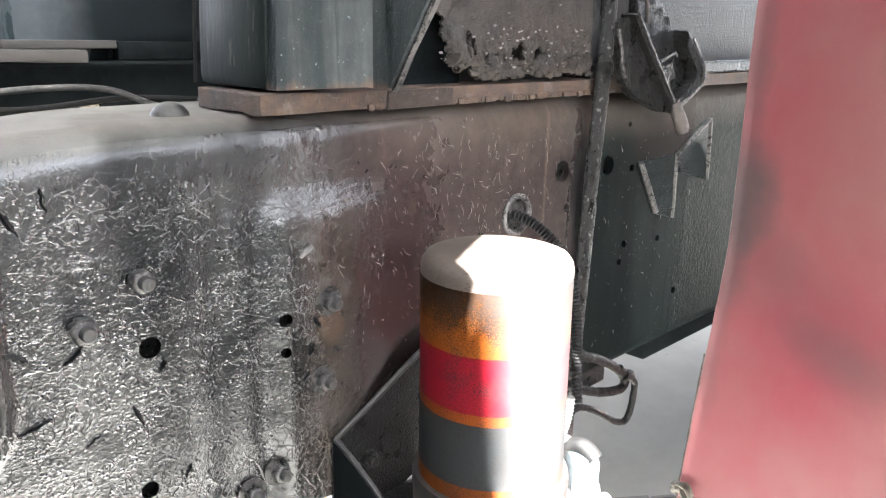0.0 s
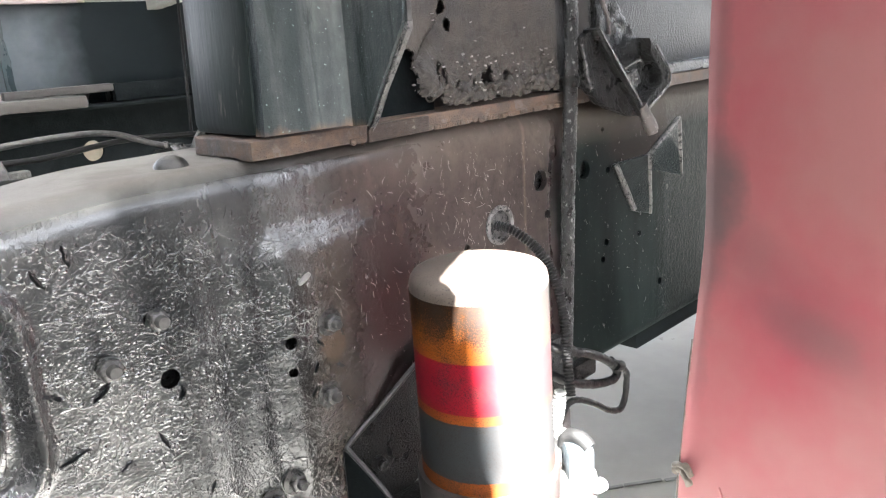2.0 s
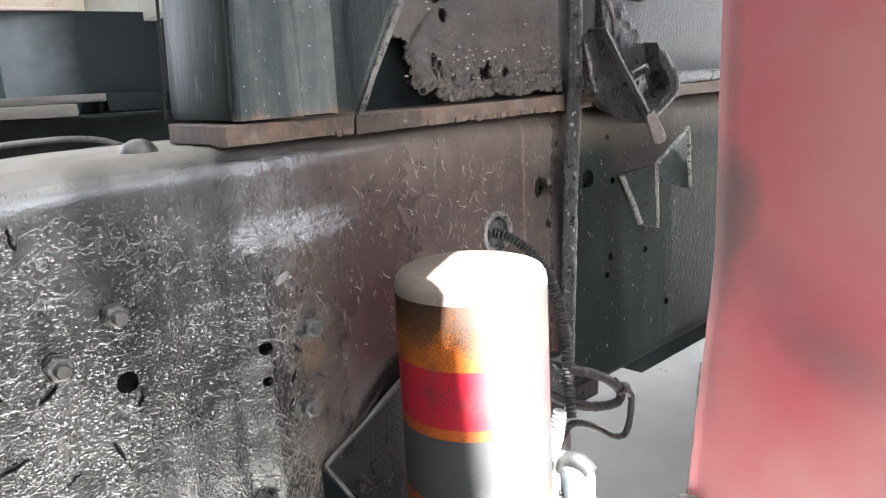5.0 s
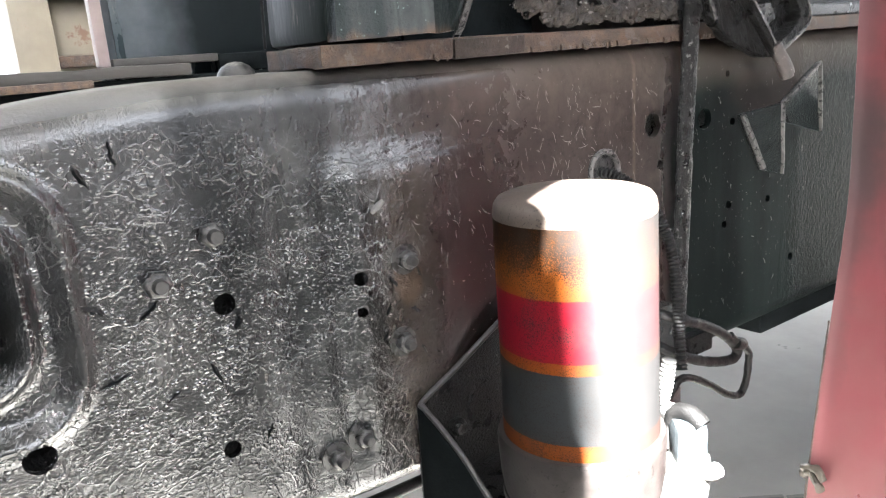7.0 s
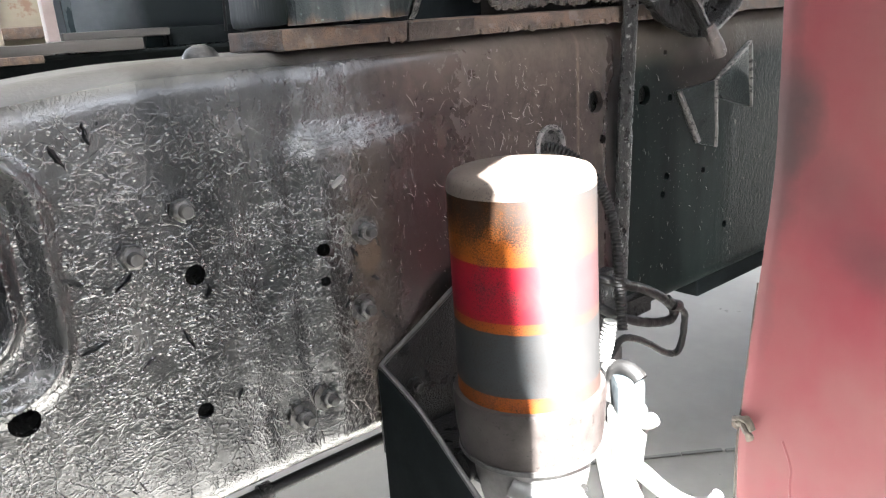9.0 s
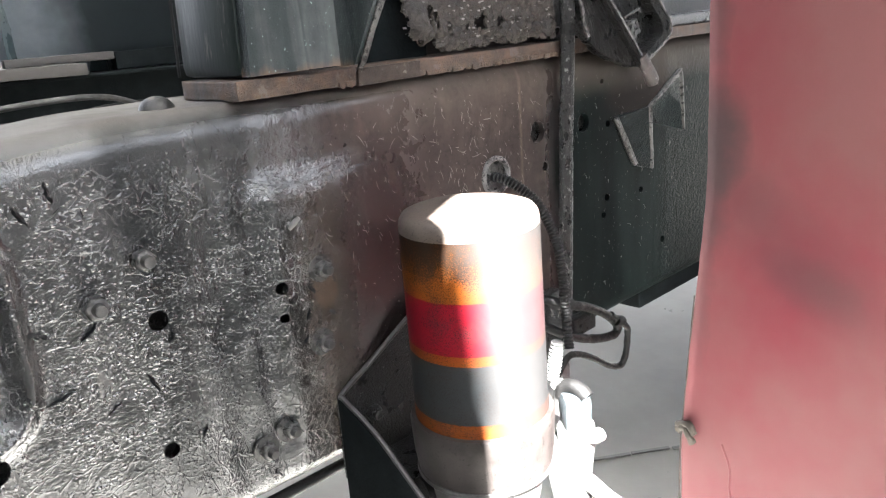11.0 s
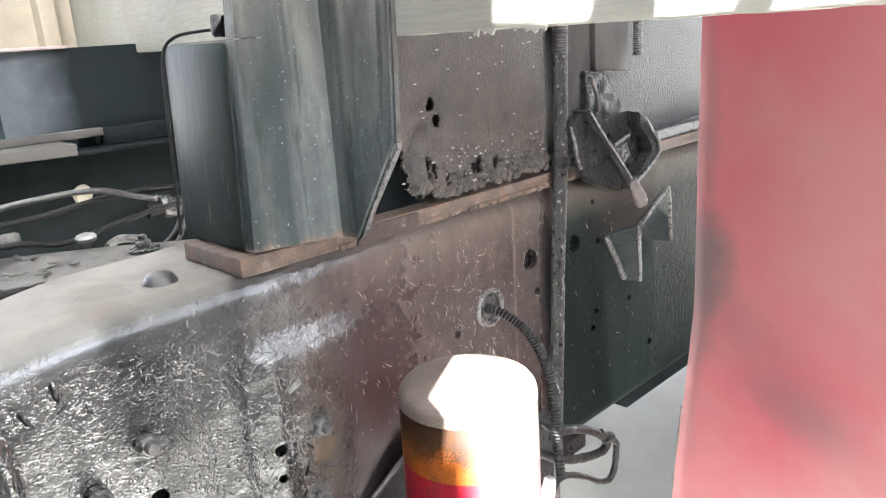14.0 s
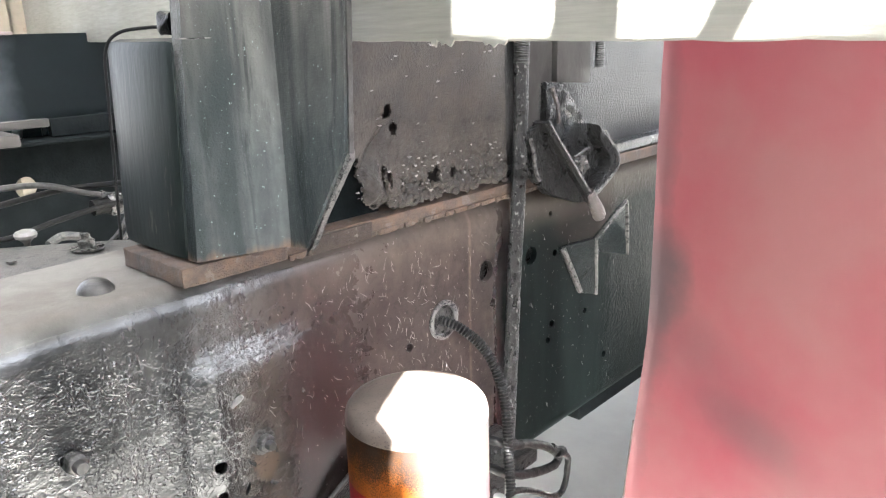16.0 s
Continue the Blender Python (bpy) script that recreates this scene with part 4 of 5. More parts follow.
    # near-black sheet added where only a shaded gap lies behind the plate
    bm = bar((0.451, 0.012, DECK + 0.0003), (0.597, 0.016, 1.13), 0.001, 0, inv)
    part("void_sheet", bm, FLATBLACK, t, "near-black sheet put in for the dark gap behind the plate")
    # plain sheet added behind the holes; it also blocks a slit of light
    bm = bar((0.50, 0.03, DECK + 0.0003), (0.787, 0.034, 1.42), 0.001, 0, inv)
    part("backing_plate", bm, TIMBER, t, "plain sheet added behind the holes")
    return tagged(t, "rusted steel bed member above the chassis rail", "bed member")


side_member()


def stay_pole():
    t = thing("stay_rod", (0.79, -0.022, 0.95))
    bm = tube([(0.772, -0.021, 0.70), (0.778, -0.0215, 0.82), (0.785, -0.022, 0.96), (0.795, -0.022, 1.10), (0.803, -0.022, 1.40)], 0.0086, 14, 24)
    for v in bm.verts:
        v.co += noise.noise_vector(v.co * 120) * 0.0012
    bmesh.ops.translate(bm, vec=(-0.79, 0.022, -0.95), verts=bm.verts)
    part("rod", bm, POLE, t)
    part("collar", turned([(0.0098, 0), (0.0105, 0.004), (0.0098, 0.012), (0.0085, 0.016)], 14, Matrix.Translation((0.005, 0, 0.12))), GREASY, t)
    part("thread", tube([(0.0075, 0, 0.255), (0.0080, 0, 0.275), (0.0086, 0, 0.300)], 0.0090, 14, 40, lambda d: 1.0 + 0.10 * math.sin(d * 2 * math.pi / 0.0028)), STEEL, t, "rolled screw thread")
    return tagged(t, "tar-black upright steel rod clamped against the rail", "rod")


stay_pole()


def hook_bracket():
    """The lashing hook: a dished plate between two cheeks, a link inside and a round pin below."""
    t = thing("lashing_bracket", (0.93, -0.03, 1.05))
    inv = Matrix.Translation((-0.93, 0.03, -1.05))
    P = lambda pts, y: [(x, y, z) for x, z in pts]

    def caked(bm, amount):
        """Lumps of dried tar on a plate."""
        bmesh.ops.subdivide_edges(bm, edges=[e for e in bm.edges if e.calc_length() > 0.006], cuts=2, use_grid_fill=True)
        for v in bm.verts:
            v.co += noise.noise_vector(v.co * 55) * amount + noise.noise_vector(v.co * 170) * amount * 0.6
        return bm

    def add(name, bm, mat, label="", lumps=0.0012):
        bmesh.ops.transform(bm, matrix=inv, verts=bm.verts)
        return part(name, caked(bm, lumps), mat, t, label, 28)

    add("body", slab(P([(0.857, 1.178), (0.896, 1.174), (0.968, 1.102), (1.000, 1.072), (0.997, 1.055), (0.964, 1.038), (0.934, 1.025), (0.872, 1.091), (0.858, 1.122)], -0.016), (0, 0.010, 0), 0.002, 3), GREASY, "", 0.0022)
    add("right_cheek", slab(P([(0.948, 1.120), (0.968, 1.104), (1.002, 1.074), (0.999, 1.053), (0.964, 1.036), (0.940, 1.024), (0.934, 1.031), (0.960, 1.047), (0.982, 1.060), (0.984, 1.070), (0.955, 1.098)], -0.036), (0.002, 0.022, 0), 0.0015, 2), GREASY, "", 0.0016)
    rim = tube([(0.962, -0.0375, 1.110), (0.984, -0.0375, 1.090), (1.000, -0.0375, 1.073), (0.998, -0.0375, 1.055), (0.966, -0.0375, 1.037), (0.942, -0.0375, 1.026)], 0.0017, 8, 8)
    add("rubbed_rim", rim, METAL, "rubbed bare rim", 0.0008)
    add("left_cheek", slab(P([(0.797, 1.126), (0.818, 1.133), (0.924, 1.022), (0.905, 1.022), (0.846, 1.043), (0.805, 1.070)], -0.034), (0, 0.014, 0), 0.002, 3), GREASY, "", 0.0024)
    add("cheek_flange", slab(P([(0.815, 1.134), (0.824, 1.136), (0.932, 1.024), (0.923, 1.019)], -0.043), (0.001, 0.020, 0.001), 0.0012, 3), GREASY, "", 0.0011)
    add("cheek_edge", slab(P([(0.821, 1.1365), (0.8245, 1.137), (0.932, 1.0245), (0.928, 1.023)], -0.0445), (0.001, 0.004, 0.001), 0.0006, 2), METAL, "rubbed bare edge", 0.0007)
    add("weld", tube([(0.800, -0.035, 1.118), (0.803, -0.036, 1.098), (0.809, -0.036, 1.080), (0.815, -0.036, 1.066)], 0.0026, 8, 8, lambda d: 1 + 0.6 * noise.noise(Vector((d * 160, 3, 0)))), METAL, "broken pale weld bead", 0.0014)
    add("link", slab(P([(0.900, 1.077), (0.928, 1.081), (0.939, 1.063), (0.920, 1.055)], -0.031), (0, 0.012, 0), 0.002, 1), NUT, "", 0.0008)
    add("crescent", tube([(0.896, -0.033, 1.083), (0.908, -0.036, 1.088), (0.922, -0.036, 1.092), (0.931, -0.033, 1.089)], 0.0018, 10), METAL, "worn bright crescent", 0.0005)
    add("spine", tube([(0.863, -0.020, 1.172), (0.871, -0.022, 1.150), (0.876, -0.022, 1.128)], 0.0030, 8, 8), PIN, "pale scuffed ridge", 0.0018)
    pin = tube([(0.922, -0.040, 1.034), (0.930, -0.043, 1.020), (0.939, -0.045, 1.003), (0.942, -0.0455, 0.996)], 0.0092, 16, 8, lambda d: 0.86 + 3.5 * d if d < 0.04 else 0.8)
    add("pin", pin, PIN, "blunt rusty round pin", 0.0008)
    add("upright", slab(P([(0.815, 1.32), (0.886, 1.32), (0.885, 1.177), (0.858, 1.176), (0.856, 1.120), (0.816, 1.134)], -0.004), (0, 0.008, 0), 0.001), DUSTPLATE, "grey dusty flat upright", 0.0003)
    add("stud", tube([(0.988, -0.010, 1.190), (0.988, -0.010, 1.215), (0.988, -0.010, 1.245)], 0.0066, 12, 30, lambda d: 1.0 + 0.12 * math.sin(d * 2 * math.pi / 0.0030)), STEEL, "short threaded stud", 0.0)
    add("upper_block", slab(P([(0.888, 1.32), (0.965, 1.32), (0.965, 1.171), (0.888, 1.177)], -0.010), (0, 0.014, 0), 0.0015), DUSTPLATE, "dusty square block", 0.0003)
    return tagged(t, "tar-caked steel lashing bracket with a blunt pin", "bracket")


hook_bracket()


def spur_bracket():
    """The torn bracket welded on the rail below the pin."""
    t = thing("torn_bracket", (0.96, -0.02, 0.95))
    inv = Matrix.Translation((-0.96, 0.02, -0.95))
    def add(name, bm, mat, label=""):
        bmesh.ops.transform(bm, matrix=inv, verts=bm.verts)
        return part(name, rough_up(bm, 0.001, 60), mat, t, label)
    W, J, T, E, G = (0.905, -0.008, 0.956), (0.944, -0.040, 0.966), (1.005, -0.050, 1.010), (1.032, -0.040, 0.923), (0.968, -0.035, 0.940)
    P, Q = (0.964, -0.030, 0.878), (0.937, -0.020, 0.886)
    def strip(a, b, w):
        a, b = Vector(a), Vector(b)
        n = (b - a).cross(Vector((0, 1, 0))).normalized() * w
        o = Vector((0, -0.003, 0))
        return slab([a + o - n, a + o + n, b + o + n, b + o - n], (0, 0.005, 0), 0.0006, 3)
    add("plate", slab([W, J, P, Q], (0.002, 0.006, 0), 0.001, 2), TAR)
    add("fin", slab([J, T, (T[0] + 0.006, T[1] + 0.006, T[2] - 0.01), E, G], (0.002, 0.006, 0), 0.001, 2), TAR)
    add("plate_edge", strip(J, P, 0.0014), METAL, "bare torn edge")
    add("fin_edge", strip(T, E, 0.0012), METAL, "bare torn edge")
    add("upper_edge", strip(J, T, 0.0016), METAL, "bare torn edge")
    add("weld", strip((0.906, -0.012, 0.956), (0.936, -0.022, 0.888), 0.0030), METAL, "pale weld bead")
    return tagged(t, "torn black steel bracket with bare bright edges", "bracket")


spur_bracket()


# ---- filter canister and its bracket ----
CAN = Vector((0.488, -0.143, 0.0))


def filter_bracket():
    t = thing("filter_bracket", (0.45, -0.05, 0.70))
    inv = Matrix.Translation((-0.45, 0.05, -0.70))
    def add(name, bm, mat, label="", rough=0.0006):
        bmesh.ops.transform(bm, matrix=inv, verts=bm.verts)
        return part(name, rough_up(bm, rough, 40), mat, t, label)
    back = slab([(0.416, -0.014, 0.748), (0.425, -0.014, 0.753), (0.545, -0.014, 0.818), (0.60, -0.014, 0.80), (0.58, -0.014, 0.70), (0.512, -0.014, 0.672), (0.47, -0.014, 0.655), (0.416, -0.014, 0.655)], (0, 0.006, 0), 0.0012)
    add("back_plate", back, GREASY)
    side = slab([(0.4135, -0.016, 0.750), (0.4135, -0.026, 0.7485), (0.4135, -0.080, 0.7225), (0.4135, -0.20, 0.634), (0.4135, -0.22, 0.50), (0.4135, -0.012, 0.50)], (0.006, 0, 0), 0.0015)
    add("side_plate", side, FLATBLACK)
    edge = tube([(0.416, -0.20, 0.6355), (0.416, -0.125, 0.691), (0.416, -0.080, 0.7245), (0.416, -0.050, 0.7405), (0.4165, -0.024, 0.7505), (0.422, -0.0155, 0.754), (0.462, -0.0145, 0.7735), (0.505, -0.0145, 0.798), (0.548, -0.0145, 0.8205)], 0.0028, 8, 10)
    add("grey_edge", edge, STEEL, "grey edge of the plate", 0.0003)
    nut = add("nut", hexnut((0.454, -0.0145, 0.718), 0.019, 0.008), GREASY)
    bm = turned([(0.0055, 0.0), (0.0055, 0.013), (0, 0.0135)], 14, inv @ pose(0.454, -0.0145, 0.718) @ Matrix.Rotation(radians(90), 4, "X"))
    part("bolt_end", bm, NUT, nut)
    add("arm", slab([(0.44, -0.20, 0.668), (0.50, -0.20, 0.668), (0.53, -0.01, 0.668), (0.44, -0.01, 0.668)], (0, 0, -0.006), 0.003), GREASY)
    return tagged(t, "black bent steel filter bracket with a grey edge", "bracket")


filter_bracket()


def canister():
    t = thing("filter_canister", (CAN.x, CAN.y, 0.70))
    def lathe(pts):
        return turned([(r * 1.018, z - 0.70) for r, z in pts], 64)
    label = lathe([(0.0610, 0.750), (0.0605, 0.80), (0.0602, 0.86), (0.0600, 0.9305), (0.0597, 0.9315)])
    ob = part("label_wrap", label, LABEL, t, "orange, red and grey printed label, painted pale over its sunlit side")
    ob.data.transform(Matrix.Translation((0, 0, 0.70)))
    ob.location.z = -0.70
    dome = lathe([(0.0601, 0.9300), (0.0600, 0.9345), (0.0590, 0.9392), (0.0562, 0.9432), (0.050, 0.9455), (0.03, 0.9465), (0, 0.947)])
    part("dome", dome, SOOTY, t, "sooty rounded tin top")
    collar = lathe([(0.0612, 0.7555), (0.0648, 0.7545), (0.0662, 0.750), (0.0658, 0.742), (0.0648, 0.720), (0.0622, 0.703), (0.0622, 0.7015)])
    part("collar", collar, TIN, t, "rolled tin collar")
    part("seam", lathe([(0.060, 0.703), (0.0635, 0.7020), (0.0640, 0.6985), (0.060, 0.6965)]), STEEL, t, "dark rolled seam")
    return tagged(t, "sooty spin-on filter canister with faded label, half in sun", "filter")


canister()


def filter_head():
    t = thing("filter_housing", (CAN.x, CAN.y, 0.65))
    part("body", turned([(0.030, -0.02), (0.047, -0.005), (0.052, 0.02), (0.054, 0.042), (0.050, 0.0465)], 40), CAST, t)
    part("outlet", tube([(0.0, -0.03, 0.015), (-0.02, -0.075, 0.005), (-0.025, -0.10, -0.01)], 0.016, 16), CAST, t)
    part("inlet", tube([(0.02, 0.03, 0.02), (-0.05, 0.04, 0.02)], 0.014, 14), RUBBER, t, "black rubber inlet hose")
    part("sleeve", tube([(-0.045, -0.02, 0.030), (-0.02, -0.06, 0.01), (0.03, -0.075, -0.02)], 0.011, 14), WHITE, t, "pale hose sleeve")
    return tagged(t, "dusty cast metal filter housing under the canister", "filter housing")


filter_head()


def wire_conduit():
    t = thing("cable_conduit", (0.678, 0.0, 0.92))
    inv = Matrix.Translation((-0.678, 0, -0.92))
    rib = lambda d: 1.0 + 0.13 * math.sin(d * 2 * math.pi / 0.0042)
    line = [(0.672, 0.03, 0.918), (0.676, 0.004, 0.920), (0.686, -0.018, 0.913), (0.704, -0.04, 0.886), (0.713, -0.056, 0.845), (0.712, -0.066, 0.80), (0.708, -0.072, 0.755), (0.702, -0.08, 0.715)]
    bm = tube(line, 0.0058, 12, 60, rib)
    bmesh.ops.transform(bm, matrix=inv, verts=bm.verts)
    part("hose", bm, RUBBER, t)
    bm = tube([(0.641, -0.1115, 0.754), (0.640, -0.108, 0.731), (0.640, -0.103, 0.708)], 0.0074, 14, 40, lambda d: (1.0 + 0.12 * math.sin(d * 2 * math.pi / 0.0045)) * (1 - 260 * (d - 0.024) ** 2))
    bmesh.ops.transform(bm, matrix=inv, verts=bm.verts)
    part("white_sleeve", bm, WHITE, t, "white ribbed sleeve")
    return tagged(t, "black ribbed cable conduit out of the rail's hole", "conduit")


wire_conduit()


def plug():
    """The sunlit connector beside the canister."""
    t = thing("sensor_plug", (0.640, -0.134, 0.655))
    tilt = Matrix.Rotation(radians(-38), 4, "Z")
    def add(name, bm, mat, label="", turn=True, rough=0.0):
        if turn:
            bmesh.ops.transform(bm, matrix=tilt, verts=bm.verts)
        return part(name, rough_up(bm, rough, 90), mat, t, label)
    add("housing", bar((-0.016, -0.018, 0.000), (0.016, 0.018, 0.046), 0.010, 1), BLUEWHITE, "smeared bluish white housing", True, 0.0015)
    add("cap", tube([(0, 0.018, 0.034), (0, 0.015, 0.046), (0, 0.004, 0.052), (0, -0.008, 0.050), (0, -0.016, 0.044)], 0.0085, 12, 8), RUBBER, "black rubber cap", False)
    add("lever", tube([(0, 0.012, 0.050), (0, 0.022, 0.050), (0, 0.028, 0.045)], 0.0055, 12, 6), WHITE, "small white lever", False)
    add("stem", turned([(0.014, -0.150), (0.0175, -0.128), (0.0185, -0.110), (0.0155, -0.085), (0.0165, -0.060), (0.0195, -0.030), (0.0215, -0.008), (0.0205, 0.006), (0.014, 0.012)], 24), WHITE, "", True, 0.002)
    add("nub", tube([(0.0, -0.014, -0.004), (0.0, -0.026, 0.0), (0.0, -0.032, 0.006)], 0.0075, 14), WHITE, "", False)
    add("spout", tube([(0.0, 0.0, -0.060), (0.0, -0.018, -0.062), (0.0, -0.045, -0.071), (0.0, -0.074, -0.072), (0.0, -0.096, -0.062), (0.0, -0.106, -0.046)], 0.0085, 14, 8, lambda d: 1.25 - 5.0 * d), WHITE, "pale curved hose end", False)
    add("sheath", tube([(-0.010, 0.016, -0.012), (-0.010, 0.022, -0.05), (-0.008, 0.016, -0.09), (-0.004, 0.010, -0.12)], 0.011, 12), WHITE, "yellowed sleeve", False)
    return tagged(t, "white sunlit sensor plug with a curved hose end", "plug")


plug()


def brake_hoses():
    wob = lambda d: 1 + 0.10 * noise.noise(Vector((d * 90, 0, 1)))
    for line, radius, label in (([(0.700, -0.03, 0.770), (0.729, -0.06, 0.757), (0.763, -0.06, 0.743), (0.805, -0.06, 0.719), (0.831, -0.06, 0.694), (0.820, -0.06, 0.684), (0.773, -0.06, 0.696), (0.725, -0.06, 0.718), (0.700, -0.04, 0.735)], 0.0058, "greasy black hose bent back in a tight loop"),
                                ([(0.815, -0.062, 0.716), (0.830, -0.064, 0.702), (0.845, -0.066, 0.688), (0.845, -0.066, 0.670), (0.841, -0.066, 0.650), (0.830, -0.065, 0.638), (0.807, -0.064, 0.646), (0.777, -0.062, 0.667), (0.749, -0.06, 0.683), (0.725, -0.06, 0.689), (0.708, -0.058, 0.672)], 0.0043, "thin black hose looping below the rail")):
        t = thing("brake_hose", line[1])
        bm = tube(line, radius, 12, 16, wob)
        rough_up(bm, 0.0006, 200)
        bmesh.ops.translate(bm, vec=-Vector(line[1]), verts=bm.verts)
        part("hose", bm, RUBBER, t)
        bm = turned([(0.0066, -0.008), (0.0075, -0.005), (0.0075, 0.005), (0.0066, 0.008)], 12, Matrix.Rotation(radians(110), 4, "Y"))
        part("ferrule", bm, RUBBER, t, "greasy metal ferrule")
        tagged(t, label, "hose", "brake hoses")
    t = thing("hose_clip", (0.74, -0.03, 0.72))
    part("bar", bar((-0.03, -0.012, -0.055), (0.0, 0.004, 0.05), 0.002), GREASY, t)
    part("foot", bar((-0.03, -0.03, -0.11), (-0.012, -0.016, -0.04), 0.002), STEEL, t, "pale steel foot")
    part("clamp", bar((0.0, -0.03, -0.012), (0.045, -0.015, 0.012), 0.003), GREASY, t)
    tagged(t, "greasy black steel hose clip under the rail", "clip")


brake_hoses()


def lower_rail_bits():
    t = thing("under_rail_strip", (1.3, 0.04, 0.65))
    bm = bar((1.012, 0.02, 0.640), (2.6, 0.085, 0.6675), 0.002, 5, Matrix.Translation((-1.3, -0.04, -0.65)))
    part("strip", rough_up(bm, 0.003, 22), FLATBLACK, t)
    tagged(t, "ragged black strip under the rail", "strip")
    t = thing("brake_pipe", (0.2, 0.02, 0.652))
    bm = tube([(-0.5, 0.0, 0.0), (-0.1, 0.002, 0.002), (0.3, 0.0, 0.0), (0.5, 0.0, 0.003)], 0.006, 10)
    part("pipe", bm, RUBBER, t)
    part("clip", turned([(0.009, -0.006), (0.009, 0.006)], 12, Matrix.Translation((0.1, 0.001, 0.001)) @ Matrix.Rotation(radians(90), 4, "Y")), GREASY, t)
    tagged(t, "thin black pipe along the rail's foot", "pipe")


lower_rail_bits()


# ---- red panel ----
def red_panel():
    """The hanging painted sheet: nearly flat, curling at its free edge."""
    t = thing("red_panel", (0.95, -0.3, 0.3))
    inv = Matrix.Translation((-0.95, 0.3, -0.3))
    bm = bmesh.new()
    rows = []
    for k in range(60):
        z = 0.004 + 1.36 * k / 59
        edge = -0.110 + 0.030 * max(0.0, min(1.0, (0.85 - z) / 0.4)) + 0.0015 * noise.noise(Vector((z * 30, 4, 0)))
        row = []
        for i in range(44):
            u = i / 43
            y = edge - 0.62 * u ** 1.25
            x = 0.975 - 0.20 * (edge - y) - 0.008 * math.exp(-u * 30) + 0.006 * noise.noise(Vector((y * 5, z * 4, 2)))
            row.append(bm.verts.new((x, y, z)))
        rows.append(row)
    for a, b in zip(rows, rows[1:]):
        for i in range(43):
            bm.faces.new((a[i], a[i + 1], b[i + 1], b[i]))
    bmesh.ops.recalc_face_normals(bm, faces=bm.faces)
    bmesh.ops.solidify(bm, geom=bm.faces[:], thickness=0.004)
    me = mesh_of("sheet", bm, RED, 60)
    sheet = new("sheet", me)
    sheet.parent = t
    sheet.location = inv.translation
    edge_line = [(0.969, -0.110 + 0.030 * max(0.0, min(1.0, (0.85 - z) / 0.4)) + 0.003, z) for z in (0.30, 0.45, 0.52, 0.58, 0.64, 0.70)]
    bm = tube(edge_line, 0.0013, 6, 16, lambda d: 1 + 0.7 * noise.noise(Vector((d * 60, 0, 0))))
    bmesh.ops.transform(bm, matrix=inv, verts=bm.verts)
    part("frayed_edge", bm, TAPE, t, "frayed pale edge of the sheet")
    bm = bmesh.new()
    tube([(0.972, -0.072, 0.478), (0.960, -0.088, 0.492), (0.953, -0.100, 0.484), (0.955, -0.104, 0.474)], 0.006, 8, 6, lambda d: 1 + 0.5 * noise.noise(Vector((d * 120, 1, 0))), bm)
    tube([(0.966, -0.074, 0.49), (0.954, -0.098, 0.502), (0.950, -0.110, 0.492)], 0.005, 8, 6, None, bm)
    rough_up(bm, 0.002, 120)
    bmesh.ops.transform(bm, matrix=inv, verts=bm.verts)
    part("tie", bm, TAPE, t, "knotted dirty tie through the edge")
    bm = tube([(0.932, -0.160, 0.505), (0.925, -0.176, 0.475), (0.923, -0.178, 0.44), (0.922, -0.190, 0.40), (0.916, -0.208, 0.33)], 0.0016, 6, 8)
    bmesh.ops.transform(bm, matrix=inv, verts=bm.verts)
    part("crease", bm, RED, t, "sharp crease in the sheet")
    return tagged(t, "faded red painted sheet panel with black smudges", "panel")


red_panel()


# ---- bed board over the scene ----
BOARD_A, BOARD_B = Vector((0.386, -0.555, 1.2365)), Vector((1.792, 5.278, 1.2365))


def bed_board():
    way = (BOARD_B - BOARD_A).normalized()
    side = Vector((way.y, -way.x, 0)).normalized() * 0.025
    t = thing("bed_board", BOARD_A)
    bm = bmesh.new()
    length = (BOARD_B - BOARD_A).length
    n = 330
    rings = []
    for i in range(n + 1):
        p = way * (length * i / n)
        low = 0.0016 * noise.noise(Vector((i * 0.6, 0, 0)))
        rings.append([bm.verts.new(p + side * s + Vector((0, 0, z))) for s, z in ((0, 0.002 + low), (0.04, low), (1, low), (1, 0.90), (0, 0.90))])
    for a, b in zip(rings, rings[1:]):
        for k in range(5):
            bm.faces.new((a[k], a[(k + 1) % 5], b[(k + 1) % 5], b[k]))
    bm.faces.new(rings[0])
    bm.faces.new(rings[-1][::-1])
    part("plank", bm, WOOD, t)
    rnd = random.Random(21)
    for k in range(9):
        at = way * rnd.uniform(0.16, 1.1)
        w = rnd.uniform(0.004, 0.012)
        bm = slab([at + way * a + Vector((0, 0, z)) for a, z in ((-w, 0.003), (-w * 0.4, -0.002 - 0.002 * rnd.random()), (w * 0.2, -0.001), (w * 0.6, -0.003 * rnd.random() - 0.001), (w, 0.003))], side * 0.06, 0)
        part("splinter", bm, WOOD, t)
    return tagged(t, "grey limewashed wooden board, partly sunlit", "board")


bed_board()


def bed_floor():
    way = (BOARD_B - BOARD_A).normalized()
    # deck added so that the space under the bed falls dark
    t = thing("bed_floor", BOARD_A + Vector((0.03, 0, 0.28)))
    bm = slab([(0.15, 0.56, 0), (3.2, 0.56, 0), (3.2, 3.9, 0), (0.01 + 0.2411 * 3.9, 3.9, 0)], (0, 0, 0.05), 0)
    part("deck", bm, TIMBER, t)
    for k in range(4):
        x = 0.75 + 0.6 * k
        part("bearer", bar((x, 0.6, -0.10), (x + 0.07, 3.8, -0.002), 0.004), GREASY, t)
    return tagged(t, "dark timber bed floor added for its dark underside", "bed floor")


